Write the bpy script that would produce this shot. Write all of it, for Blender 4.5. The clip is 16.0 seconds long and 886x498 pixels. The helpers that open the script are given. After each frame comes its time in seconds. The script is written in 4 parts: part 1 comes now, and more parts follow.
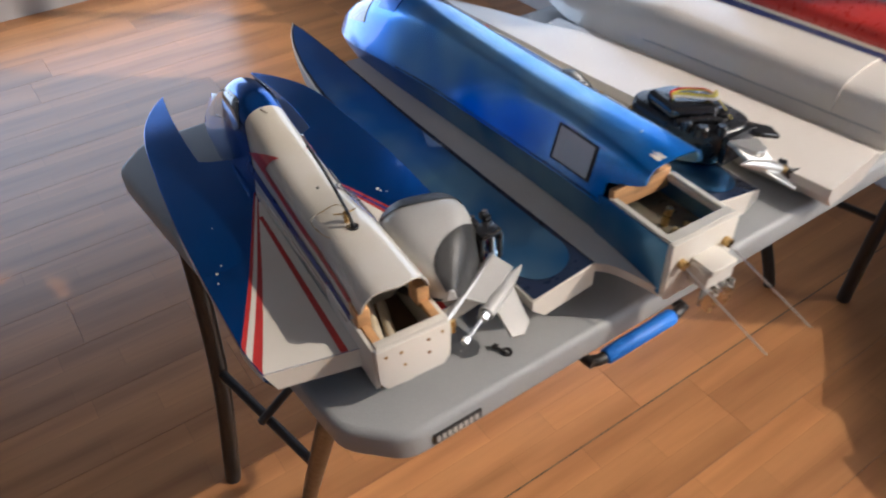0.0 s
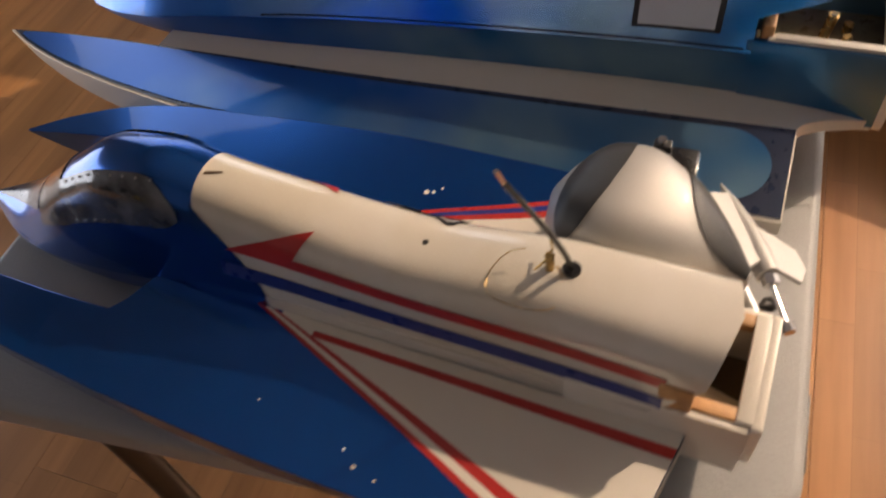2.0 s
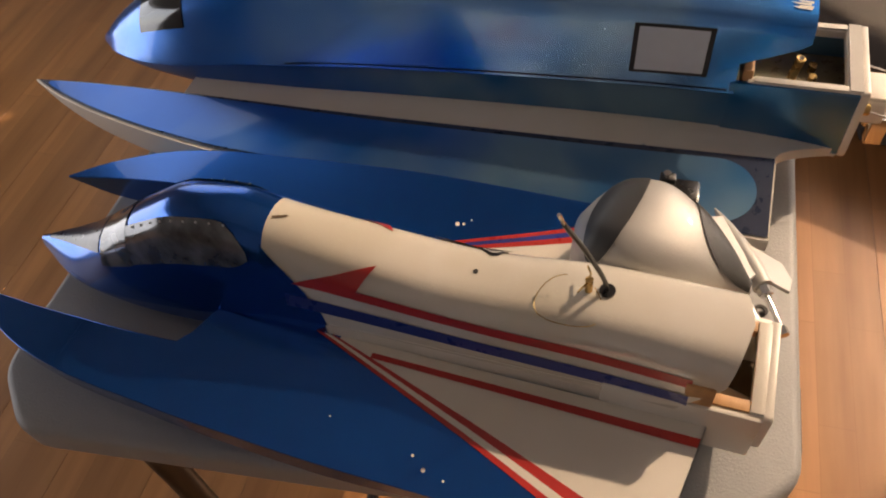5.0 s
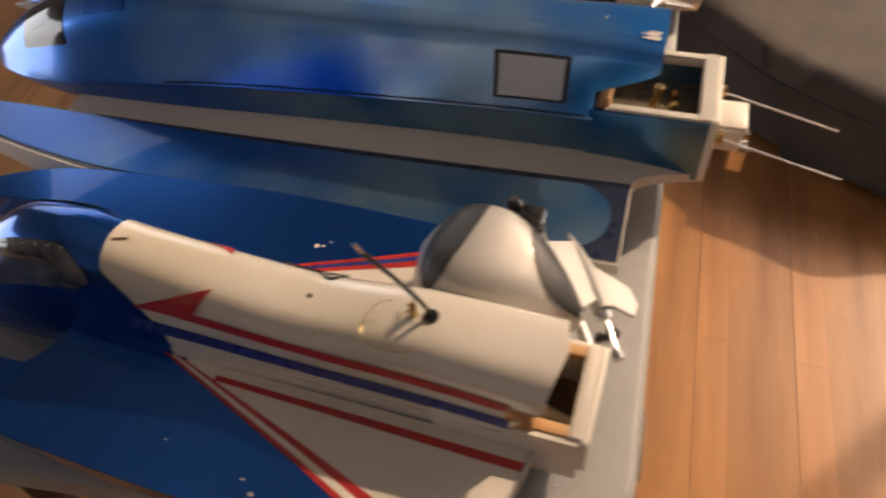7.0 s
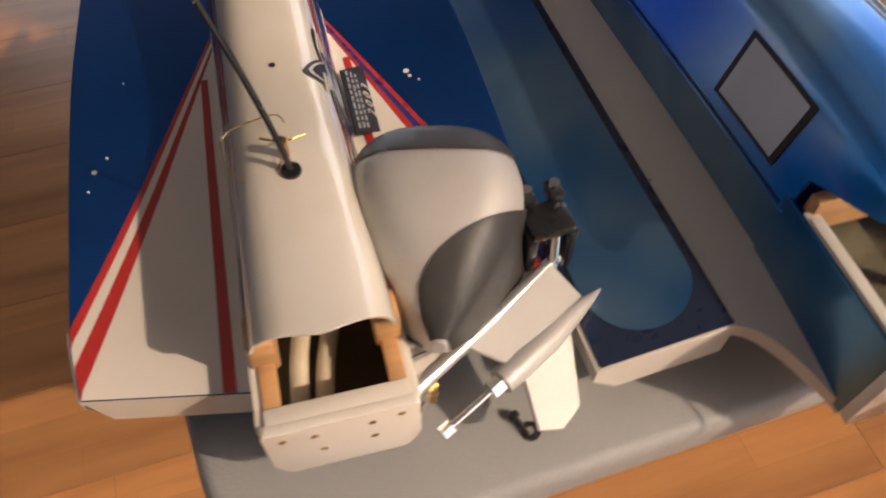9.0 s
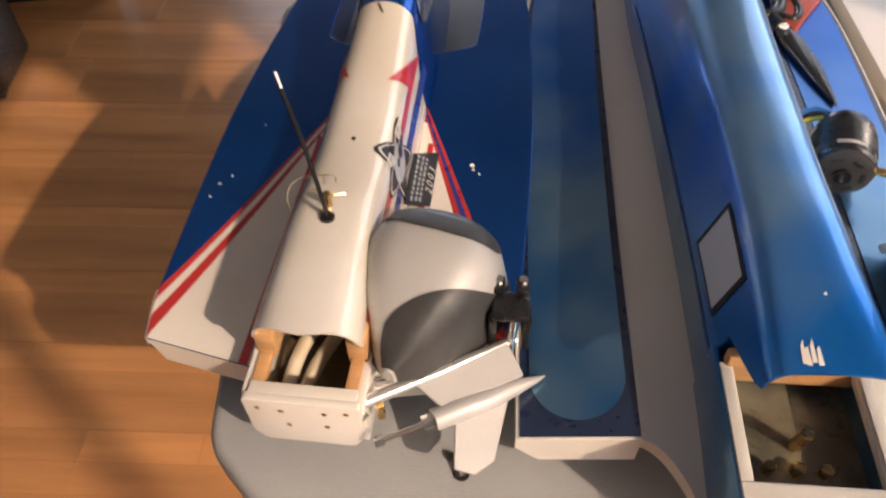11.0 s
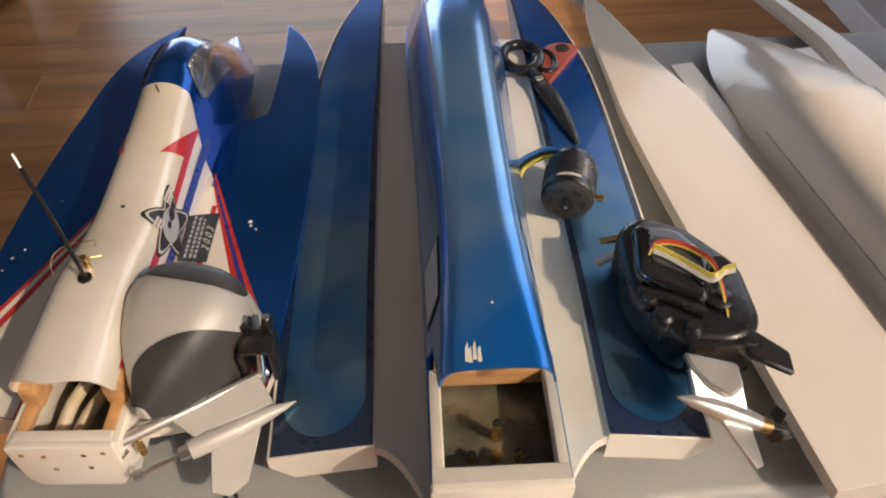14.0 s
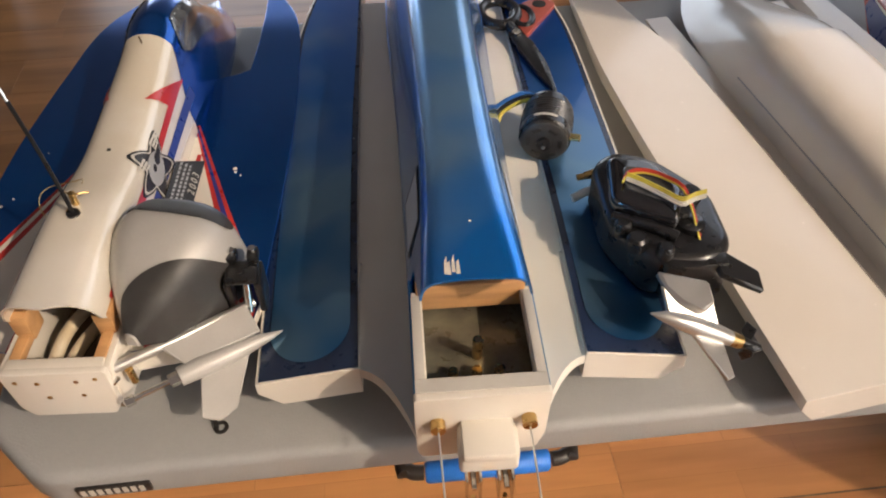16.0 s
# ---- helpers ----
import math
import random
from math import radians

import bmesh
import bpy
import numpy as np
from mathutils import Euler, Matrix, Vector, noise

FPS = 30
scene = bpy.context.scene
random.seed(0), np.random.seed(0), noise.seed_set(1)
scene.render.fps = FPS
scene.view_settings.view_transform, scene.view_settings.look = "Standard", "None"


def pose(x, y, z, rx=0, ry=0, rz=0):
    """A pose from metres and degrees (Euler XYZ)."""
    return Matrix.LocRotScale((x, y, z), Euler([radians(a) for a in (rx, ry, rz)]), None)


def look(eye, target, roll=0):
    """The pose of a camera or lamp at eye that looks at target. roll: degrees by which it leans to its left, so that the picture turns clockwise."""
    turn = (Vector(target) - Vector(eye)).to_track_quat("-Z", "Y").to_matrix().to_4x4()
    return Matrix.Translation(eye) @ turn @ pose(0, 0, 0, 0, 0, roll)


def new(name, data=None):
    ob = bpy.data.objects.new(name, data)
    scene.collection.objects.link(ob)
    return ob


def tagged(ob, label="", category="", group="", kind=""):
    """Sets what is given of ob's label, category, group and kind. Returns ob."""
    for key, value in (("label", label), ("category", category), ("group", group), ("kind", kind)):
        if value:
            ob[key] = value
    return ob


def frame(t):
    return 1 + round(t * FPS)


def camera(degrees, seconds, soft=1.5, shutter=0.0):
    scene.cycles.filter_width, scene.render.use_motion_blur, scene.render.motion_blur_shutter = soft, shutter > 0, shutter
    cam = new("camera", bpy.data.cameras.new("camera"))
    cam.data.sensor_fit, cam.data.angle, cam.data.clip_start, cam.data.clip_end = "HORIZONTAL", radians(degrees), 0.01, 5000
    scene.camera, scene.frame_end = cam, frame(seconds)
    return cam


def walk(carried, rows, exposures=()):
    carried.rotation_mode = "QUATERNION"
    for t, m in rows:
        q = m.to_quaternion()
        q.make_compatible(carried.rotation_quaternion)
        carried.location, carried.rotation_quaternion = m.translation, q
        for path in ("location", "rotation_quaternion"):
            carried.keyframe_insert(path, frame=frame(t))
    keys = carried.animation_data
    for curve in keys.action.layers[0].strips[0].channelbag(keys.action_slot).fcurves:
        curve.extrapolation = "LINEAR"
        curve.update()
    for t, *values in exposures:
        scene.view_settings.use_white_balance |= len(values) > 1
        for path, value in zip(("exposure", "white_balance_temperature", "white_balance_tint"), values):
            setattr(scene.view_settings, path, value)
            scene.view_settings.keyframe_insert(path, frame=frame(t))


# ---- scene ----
cam = camera(60.3, 16.0, soft=2.0, shutter=0.6)
PATH = [
    (0, (-0.107, -0.428, 1.430), (0.717, 0.834, 0.116), -2.1),
    (0.5, (-0.102, -0.322, 1.401), (0.700, 0.905, 0.041), -4.5),
    (1, (-0.060, -0.229, 1.425), (0.750, 0.933, 0.013), -6.8),
    (1.5, (-0.054, 0.004, 1.348), (0.967, 0.777, -0.188), -8.3),
    (2, (-0.112, 0.119, 1.296), (0.980, 0.687, -0.280), -11.3),
    (2.5, (-0.141, 0.140, 1.317), (0.955, 0.678, -0.267), -11.2),
    (3, (-0.160, 0.163, 1.358), (0.925, 0.681, -0.240), -11.2),
    (5.5, (-0.172, 0.177, 1.376), (0.998, 0.612, -0.187), -8.1),
    (6, (-0.201, 0.185, 1.354), (0.976, 0.598, -0.209), -7.4),
    (6.5, (-0.166, 0.150, 1.358), (1.024, 0.552, -0.198), -6.9),
    (7, (-0.134, 0.061, 1.379), (1.054, 0.457, -0.180), -6.0),
    (7.5, (-0.102, -0.076, 1.395), (1.019, 0.633, -0.102), -9.7),
    (8, (0.011, -0.167, 1.355), (0.952, 0.835, -0.098), -3.7),
    (8.5, (0.087, -0.184, 1.298), (0.641, 0.868, -0.311), -0.6),
    (9, (0.160, -0.122, 1.236), (0.533, 0.939, -0.418), 1.1),
    (11.5, (0.285, -0.269, 1.395), (0.168, 1.100, -0.058), -1.4),
    (12, (0.287, -0.306, 1.437), (0.154, 1.147, 0.069), -1.5),
    (12.5, (0.331, -0.307, 1.396), (0.186, 1.142, 0.026), -2.6),
    (13, (0.435, -0.282, 1.352), (0.489, 1.103, -0.090), -1.2),
    (13.5, (0.449, -0.284, 1.394), (0.542, 1.100, -0.047), -0.6),
    (14, (0.452, -0.294, 1.391), (0.553, 1.089, -0.050), -0.8),
    (14.5, (0.451, -0.295, 1.394), (0.563, 1.091, -0.044), -0.9),
    (15, (0.451, -0.331, 1.373), (0.571, 1.054, -0.065), -0.9),
    (15.5, (0.457, -0.350, 1.365), (0.583, 1.025, -0.082), -1.0),
    (16, (0.455, -0.352, 1.364), (0.582, 1.020, -0.086), -1.2),
]
EXPOSURES = [(0.0, 0.06, 5500, 10), (1.2, 0.04, 6000, 14), (2.2, 0.12, 7200, 18), (7.2, 0.12, 7500, 18), (8.4, 0.04, 6900, 18), (11.6, 0.38, 6600, 18), (13.0, 0.08, 6600, 14), (16.0, -0.02, 6500, 13)]
walk(cam, [(t, look(eye, target, roll)) for t, eye, target, roll in PATH], EXPOSURES)

# ---------------------------------------------------------------- light
TABLE_Z = 0.74
SUN_FROM = Vector((0.75, -0.655, 0.76)).normalized()

world = bpy.data.worlds.new("sky")
scene.world = world
world.use_nodes = True
wn = world.node_tree.nodes
sky = wn.new("ShaderNodeTexSky")
sky.sky_type = "NISHITA"
sky.sun_disc = False
sky.sun_elevation = math.asin(SUN_FROM.z)
sky.sun_rotation = math.atan2(SUN_FROM.x, SUN_FROM.y)
wn["Background"].inputs["Strength"].default_value = 0.13
world.node_tree.links.new(sky.outputs["Color"], wn["Background"].inputs["Color"])

sun_data = bpy.data.lights.new("sun", "SUN")
sun_data.energy, sun_data.angle, sun_data.color = 2.5, radians(0.9), (1.0, 0.81, 0.60)
sun = new("sun", sun_data)
sun.matrix_world = look(SUN_FROM * 10, (0, 0, 0))


def window_light(name, place, target, size_x, size_y, power, color):
    data = bpy.data.lights.new(name, "AREA")
    data.shape, data.size, data.size_y, data.energy, data.color = "RECTANGLE", size_x, size_y, power, color
    ob = new(name, data)
    ob.matrix_world = look(place, target)
    return ob


window_light("north_window_light", (0.1, 3.33, 0.80), (0.1, 0, 0.75), 2.0, 1.25, 20, (0.80, 0.89, 1.0))
window_light("east_window_light", (1.97, 1.75, 1.60), (0.3, 0.4, 0.8), 1.5, 1.2, 6.5, (0.84, 0.91, 1.0))
window_light("glass_door_light", (2.11, -1.70, 1.4), (0, -1.4, 1.1), 2.2, 2.5, 20, (1.0, 0.91, 0.84))


# ---------------------------------------------------------------- materials
def material(name, color, rough=0.5, metal=0.0, vary=0.15, scale=12.0, fine=90.0, bump=0.0, coat=0.0, stretch=(1, 1, 1), color2=None,
             rough_vary=0.12, spec=0.5, bump_scale=None, random_tone=0.0, soft=False):
    """A surface with variation at two scales, wear in its gloss and fine relief."""
    m = bpy.data.materials.new(name)
    m.use_nodes = True
    nt = m.node_tree
    n, l = nt.nodes, nt.links
    bsdf = n["Principled BSDF"]
    tc = n.new("ShaderNodeTexCoord")
    mp = n.new("ShaderNodeMapping")
    mp.inputs["Scale"].default_value = stretch
    l.new(tc.outputs["Object"], mp.inputs["Vector"])
    big = n.new("ShaderNodeTexNoise")
    big.inputs["Scale"].default_value, big.inputs["Detail"].default_value = scale, 3
    small = n.new("ShaderNodeTexNoise")
    small.inputs["Scale"].default_value, small.inputs["Detail"].default_value = fine, 5
    l.new(mp.outputs[0], big.inputs["Vector"])
    l.new(mp.outputs[0], small.inputs["Vector"])
    mix = n.new("ShaderNodeMix")
    mix.data_type = "RGBA"
    c2 = color2 or tuple(c * (1 - 2 * vary) for c in color)
    mix.inputs["A"].default_value, mix.inputs["B"].default_value = (*color, 1), (*c2, 1)
    ramp = n.new("ShaderNodeMapRange")
    ramp.inputs["From Min"].default_value, ramp.inputs["From Max"].default_value = (0.36, 0.62) if soft else (0.38, 0.64)
    if soft:
        big.inputs["Detail"].default_value = 1.5
    l.new(big.outputs["Fac"], ramp.inputs["Value"])
    l.new(ramp.outputs[0], mix.inputs["Factor"])
    hsv = n.new("ShaderNodeHueSaturation")
    l.new(mix.outputs["Result"], hsv.inputs["Color"])
    val = n.new("ShaderNodeMapRange")
    val.inputs["To Min"].default_value, val.inputs["To Max"].default_value = 1 - vary, 1 + vary
    l.new(small.outputs["Fac"], val.inputs["Value"])
    if random_tone:
        info = n.new("ShaderNodeObjectInfo")
        tone = n.new("ShaderNodeMapRange")
        tone.inputs["To Min"].default_value, tone.inputs["To Max"].default_value = 1 - random_tone, 1 + random_tone
        l.new(info.outputs["Random"], tone.inputs["Value"])
        mul = n.new("ShaderNodeMath")
        mul.operation = "MULTIPLY"
        l.new(tone.outputs[0], mul.inputs[0])
        l.new(val.outputs[0], mul.inputs[1])
        l.new(mul.outputs[0], hsv.inputs["Value"])
    else:
        l.new(val.outputs[0], hsv.inputs["Value"])
    l.new(hsv.outputs[0], bsdf.inputs["Base Color"])
    rr = n.new("ShaderNodeMapRange")
    rr.inputs["To Min"].default_value, rr.inputs["To Max"].default_value = max(0.02, rough - rough_vary), min(1, rough + rough_vary)
    l.new(small.outputs["Fac"], rr.inputs["Value"])
    l.new(rr.outputs[0], bsdf.inputs["Roughness"])
    bsdf.inputs["Metallic"].default_value = metal
    bsdf.inputs["Specular IOR Level"].default_value = spec
    bsdf.inputs["Coat Weight"].default_value = coat
    bsdf.inputs["Coat Roughness"].default_value = 0.04
    if bump:
        bp = n.new("ShaderNodeBump")
        bp.inputs["Strength"].default_value, bp.inputs["Distance"].default_value = bump, 0.002
        src = small
        if bump_scale:
            src = n.new("ShaderNodeTexNoise")
            src.inputs["Scale"].default_value, src.inputs["Detail"].default_value = bump_scale, 4
            l.new(mp.outputs[0], src.inputs["Vector"])
        l.new(src.outputs["Fac"], bp.inputs["Height"])
        l.new(bp.outputs[0], bsdf.inputs["Normal"])
    return m


def wood_floor_material():
    """Laminate boards of three strips each, with long grain and a satin varnish."""
    m = material("laminate", (0.44, 0.205, 0.075), 0.34, vary=0.12, scale=14, fine=70, stretch=(0.09, 1, 1), color2=(0.31, 0.135, 0.048), bump=0.05,
                 rough_vary=0.07, random_tone=0.10)
    nt = m.node_tree
    n, l = nt.nodes, nt.links
    bsdf = n["Principled BSDF"]
    src = bsdf.inputs["Base Color"].links[0].from_socket
    tc = n.new("ShaderNodeTexCoord")
    brick = n.new("ShaderNodeTexBrick")
    brick.offset, brick.squash = 0.37, 1.0
    brick.inputs["Color1"].default_value, brick.inputs["Color2"].default_value = (0.86, 0.86, 0.86, 1), (1.10, 1.08, 1.05, 1)
    brick.inputs["Mortar"].default_value = (0.80, 0.78, 0.76, 1)
    brick.inputs["Scale"].default_value = 1
    brick.inputs["Mortar Size"].default_value = 0.0009
    brick.inputs["Brick Width"].default_value, brick.inputs["Row Height"].default_value = 0.36, 0.064
    l.new(tc.outputs["Object"], brick.inputs["Vector"])
    mul = n.new("ShaderNodeMix")
    mul.data_type, mul.blend_type = "RGBA", "MULTIPLY"
    mul.inputs["Factor"].default_value = 1
    l.new(src, mul.inputs["A"])
    l.new(brick.outputs["Color"], mul.inputs["B"])
    l.new(mul.outputs["Result"], bsdf.inputs["Base Color"])
    return m


FLOOR = wood_floor_material()
WALL = material("wall_paint", (0.46, 0.46, 0.47), 0.8, vary=0.04, scale=2, fine=200, bump=0.08)
TRIM = material("trim_paint", (0.75, 0.75, 0.76), 0.4, vary=0.04)
CEIL = material("ceiling_paint", (0.62, 0.61, 0.60), 0.9, vary=0.03, bump=0.1)
GLASS = bpy.data.materials.new("glass")
GLASS.use_nodes = True
GLASS.node_tree.nodes["Principled BSDF"].inputs["Transmission Weight"].default_value = 1.0
GLASS.node_tree.nodes["Principled BSDF"].inputs["Roughness"].default_value = 0.02
GLASS.node_tree.nodes["Principled BSDF"].inputs["IOR"].default_value = 1.1
TABLE = material("grey_plastic", (0.34, 0.345, 0.34), 0.5, vary=0.05, scale=4, fine=260, bump=0.22, bump_scale=420)
LEG = material("black_steel", (0.025, 0.022, 0.02), 0.38, vary=0.1)
WHITE = material("white_gelcoat", (0.78, 0.74, 0.66), 0.32, vary=0.012, scale=6, fine=160, coat=0.3, color2=(0.72, 0.67, 0.58), rough_vary=0.05)
WHITE_RAW = material("unpainted_gelcoat", (0.76, 0.71, 0.64), 0.22, vary=0.010, scale=4, fine=120, coat=0.5, color2=(0.72, 0.66, 0.58))
PEARL = material("pearl_white", (0.74, 0.70, 0.62), 0.17, metal=0.1, vary=0.012, scale=9, fine=260, coat=1.0, color2=(0.68, 0.62, 0.50), rough_vary=0.03)
CREAM_EDGE = material("aged_cream", (0.66, 0.55, 0.36), 0.35, vary=0.06, scale=14, coat=0.4, color2=(0.74, 0.68, 0.56))
BLUE = material("candy_blue", (0.0003, 0.125, 0.52), 0.21, metal=0.88, vary=0.01, scale=3, fine=500, coat=0.6, color2=(0.0003, 0.095, 0.42), rough_vary=0.03)
def airbrush(m, y0, y1, color, strength=0.85):
    """Fades a paint into a second colour between two places along the boat, unevenly."""
    n, l = m.node_tree.nodes, m.node_tree.links
    bsdf = n["Principled BSDF"]
    src = bsdf.inputs["Base Color"].links[0].from_socket
    tc = n.new("ShaderNodeTexCoord")
    xyz = n.new("ShaderNodeSeparateXYZ")
    l.new(tc.outputs["Object"], xyz.inputs[0])
    noise = n.new("ShaderNodeTexNoise")
    noise.inputs["Scale"].default_value, noise.inputs["Detail"].default_value = 7, 2
    l.new(tc.outputs["Object"], noise.inputs["Vector"])
    add = n.new("ShaderNodeMath")
    add.operation = "MULTIPLY_ADD"
    add.inputs[1].default_value = 0.45
    l.new(noise.outputs["Fac"], add.inputs[0])
    l.new(xyz.outputs["Y"], add.inputs[2])
    ramp = n.new("ShaderNodeMapRange")
    ramp.inputs["From Min"].default_value, ramp.inputs["From Max"].default_value = y0 + 0.22, y1 + 0.22
    ramp.inputs["To Max"].default_value = strength
    l.new(add.outputs[0], ramp.inputs["Value"])
    mix = n.new("ShaderNodeMix")
    mix.data_type = "RGBA"
    mix.inputs["B"].default_value = (*color, 1)
    l.new(ramp.outputs[0], mix.inputs["Factor"])
    l.new(src, mix.inputs["A"])
    l.new(mix.outputs["Result"], bsdf.inputs["Base Color"])
    return m


CLOUD = airbrush(material("clouded_blue", (0.001, 0.24, 0.80), 0.25, metal=0.80, vary=0.01, scale=8, fine=500, coat=0.7, color2=(0.22, 0.46, 0.78), rough_vary=0.03, soft=True), 0.55, 0.75, (0.001, 0.14, 0.66), 0.7)
CLOUD_DARK = airbrush(material("clouded_steel_blue", (0.008, 0.15, 0.40), 0.30, metal=0.88, vary=0.01, scale=9, fine=500, coat=0.5, color2=(0.16, 0.32, 0.47), rough_vary=0.03, soft=True), 0.36, 0.62, (0.001, 0.125, 0.58))
NAVY = material("navy_edge", (0.010, 0.022, 0.06), 0.3, vary=0.1, scale=10, coat=0.5)
ROYAL = material("royal_stripe", (0.016, 0.035, 0.22), 0.3, vary=0.06, coat=0.5)
RED = material("red_stripe", (0.50, 0.028, 0.024), 0.32, vary=0.08, coat=0.5)
BRIGHT_RED = material("bright_red", (0.50, 0.03, 0.02), 0.3, vary=0.08, coat=0.5)
BLACK = material("black_plastic", (0.012, 0.012, 0.013), 0.3, vary=0.15, coat=0.4)
MATT_BLACK = material("dark_interior", (0.02, 0.018, 0.014), 0.6, vary=0.3, scale=30)
OLIVE = material("resin_coated_inside", (0.17, 0.15, 0.10), 0.3, vary=0.25, scale=22, coat=0.4, color2=(0.06, 0.055, 0.04))
RUBBER = material("grey_rubber", (0.035, 0.034, 0.033), 0.45, vary=0.12, scale=25)
BROWN_IN = material("varnished_inside", (0.15, 0.095, 0.05), 0.35, vary=0.25, scale=18, coat=0.3)
SILVER = material("silver_paint", (0.50, 0.488, 0.46), 0.48, metal=0.18, vary=0.05, scale=14, fine=400, coat=0.3)
CHROME = material("chrome", (0.78, 0.77, 0.74), 0.14, metal=1.0, vary=0.05)
ALU = material("cast_aluminium", (0.72, 0.71, 0.68), 0.32, metal=0.85, vary=0.03, scale=14, fine=60)
BRASS = material("brass", (0.62, 0.42, 0.17), 0.28, metal=1.0, vary=0.12)
PLY = material("bare_plywood", (0.60, 0.33, 0.14), 0.55, vary=0.12, scale=10, fine=80, stretch=(1, 8, 8), bump=0.15)
DECAL_GREY = material("pale_window_film", (0.56, 0.60, 0.66), 0.35, vary=0.03)
INK = material("sticker_ink", (0.02, 0.02, 0.022), 0.4, vary=0.1)
GREY_INK = material("sticker_grey", (0.34, 0.35, 0.36), 0.4, vary=0.06)
CANOPY = material("clear_canopy", (0.20, 0.21, 0.22), 0.16, metal=0.35, vary=0.25, scale=40, coat=0.8, color2=(0.07, 0.075, 0.08))
WINDSCREEN = material("black_windscreen", (0.010, 0.010, 0.012), 0.10, vary=0.1, coat=1.0)
FABRIC = material("grey_fabric", (0.085, 0.070, 0.060), 0.9, vary=0.12, scale=8, fine=400, bump=0.5, bump_scale=700)
YELLOW = material("yellow_plastic", (0.72, 0.50, 0.02), 0.45, vary=0.06)
BLUE_FOAM = material("blue_foam", (0.015, 0.16, 0.60), 0.55, vary=0.08, scale=60, bump=0.15)
SCISSOR_RED = material("dusty_red_plastic", (0.36, 0.075, 0.05), 0.45, vary=0.08)
LIGHT_BAR = material("faded_print", (0.55, 0.53, 0.48), 0.5, vary=0.05)
WIRE_RED = material("red_wire", (0.55, 0.05, 0.03), 0.4)
WIRE_YELLOW = material("yellow_wire", (0.70, 0.60, 0.08), 0.4)
WIRE_WHITE = material("white_wire", (0.75, 0.73, 0.68), 0.4)
WIRE_BLUE = material("blue_wire", (0.02, 0.14, 0.42), 0.4)
LED = bpy.data.materials.new("red_indicator")
LED.use_nodes = True
LED.node_tree.nodes["Principled BSDF"].inputs["Base Color"].default_value = (0.5, 0.01, 0.02, 1)
LED.node_tree.nodes["Principled BSDF"].inputs["Emission Color"].default_value = (1, 0.03, 0.05, 1)
LED.node_tree.nodes["Principled BSDF"].inputs["Emission Strength"].default_value = 0.35


# ---------------------------------------------------------------- mesh helpers
def part(name, bm, mat, parent=None, label="", smooth=40):
    """Links a bmesh as one mesh object, under a thing or a part."""
    bmesh.ops.recalc_face_normals(bm, faces=bm.faces)
    me = bpy.data.meshes.new(name)
    bm.to_mesh(me)
    bm.free()
    me.materials.append(mat)
    if smooth:
        me.shade_smooth()
        me.set_sharp_from_angle(angle=radians(smooth))
    ob = new(name, me)
    if parent is not None:
        ob.parent = parent
    return tagged(ob, label)


def thing(name, m, label, category, group=""):
    ob = new(name)
    ob.empty_display_size = 0.05
    ob.matrix_world = m
    return tagged(ob, label, category, group)


def add_box(bm, lo, hi, bevel=0.0, seg=2, m=None):
    made = bmesh.ops.create_cube(bm, size=1)["verts"]
    lo, hi = Vector(lo), Vector(hi)
    for v in made:
        v.co = Vector((lo[i] + (v.co[i] + 0.5) * (hi[i] - lo[i]) for i in range(3)))
    if bevel:
        edges = {e for v in made for e in v.link_edges}
        res = bmesh.ops.bevel(bm, geom=list(edges), offset=bevel, segments=seg, affect="EDGES", profile=0.5)
        made = list({v for f in res["faces"] for v in f.verts} | {v for v in made if v.is_valid})
    if m is not None:
        bmesh.ops.transform(bm, matrix=m, verts=[v for v in made if v.is_valid])
    return bm


def box(lo, hi, bevel=0.0, seg=2, m=None):
    return add_box(bmesh.new(), lo, hi, bevel, seg, m)


def add_tube(bm, points, radius, sides=10, caps=True):
    """A tube along points; radius is one number or one for each point."""
    pts = [Vector(p) for p in points]
    rad = radius if isinstance(radius, (list, tuple)) else [radius] * len(pts)
    rings, side = [], None
    for i, p in enumerate(pts):
        ahead = (pts[min(i + 1, len(pts) - 1)] - pts[max(i - 1, 0)]).normalized()
        if side is None:
            side = ahead.orthogonal().normalized()
        side = (side - ahead * side.dot(ahead)).normalized()
        other = ahead.cross(side)
        rings.append([bm.verts.new(p + rad[i] * (math.cos(a) * side + math.sin(a) * other)) for a in (math.tau * k / sides for k in range(sides))])
    for a, b in zip(rings, rings[1:]):
        for k in range(sides):
            bm.faces.new((a[k], a[(k + 1) % sides], b[(k + 1) % sides], b[k]))
    if caps:
        bm.faces.new(rings[0])
        bm.faces.new(rings[-1])
    return bm


def tube(points, radius, sides=10):
    return add_tube(bmesh.new(), points, radius, sides)


def curve_points(keys, count):
    """Points along a smooth curve through the keys."""
    keys = [Vector(k) for k in keys]
    out = []
    for i in range(len(keys) - 1):
        p0, p1, p2, p3 = keys[max(i - 1, 0)], keys[i], keys[i + 1], keys[min(i + 2, len(keys) - 1)]
        for k in range(count):
            t = k / count
            out.append(0.5 * ((2 * p1) + (p2 - p0) * t + (2 * p0 - 5 * p1 + 4 * p2 - p3) * t * t + (3 * p1 - p0 - 3 * p2 + p3) * t ** 3))
    return out + [keys[-1]]


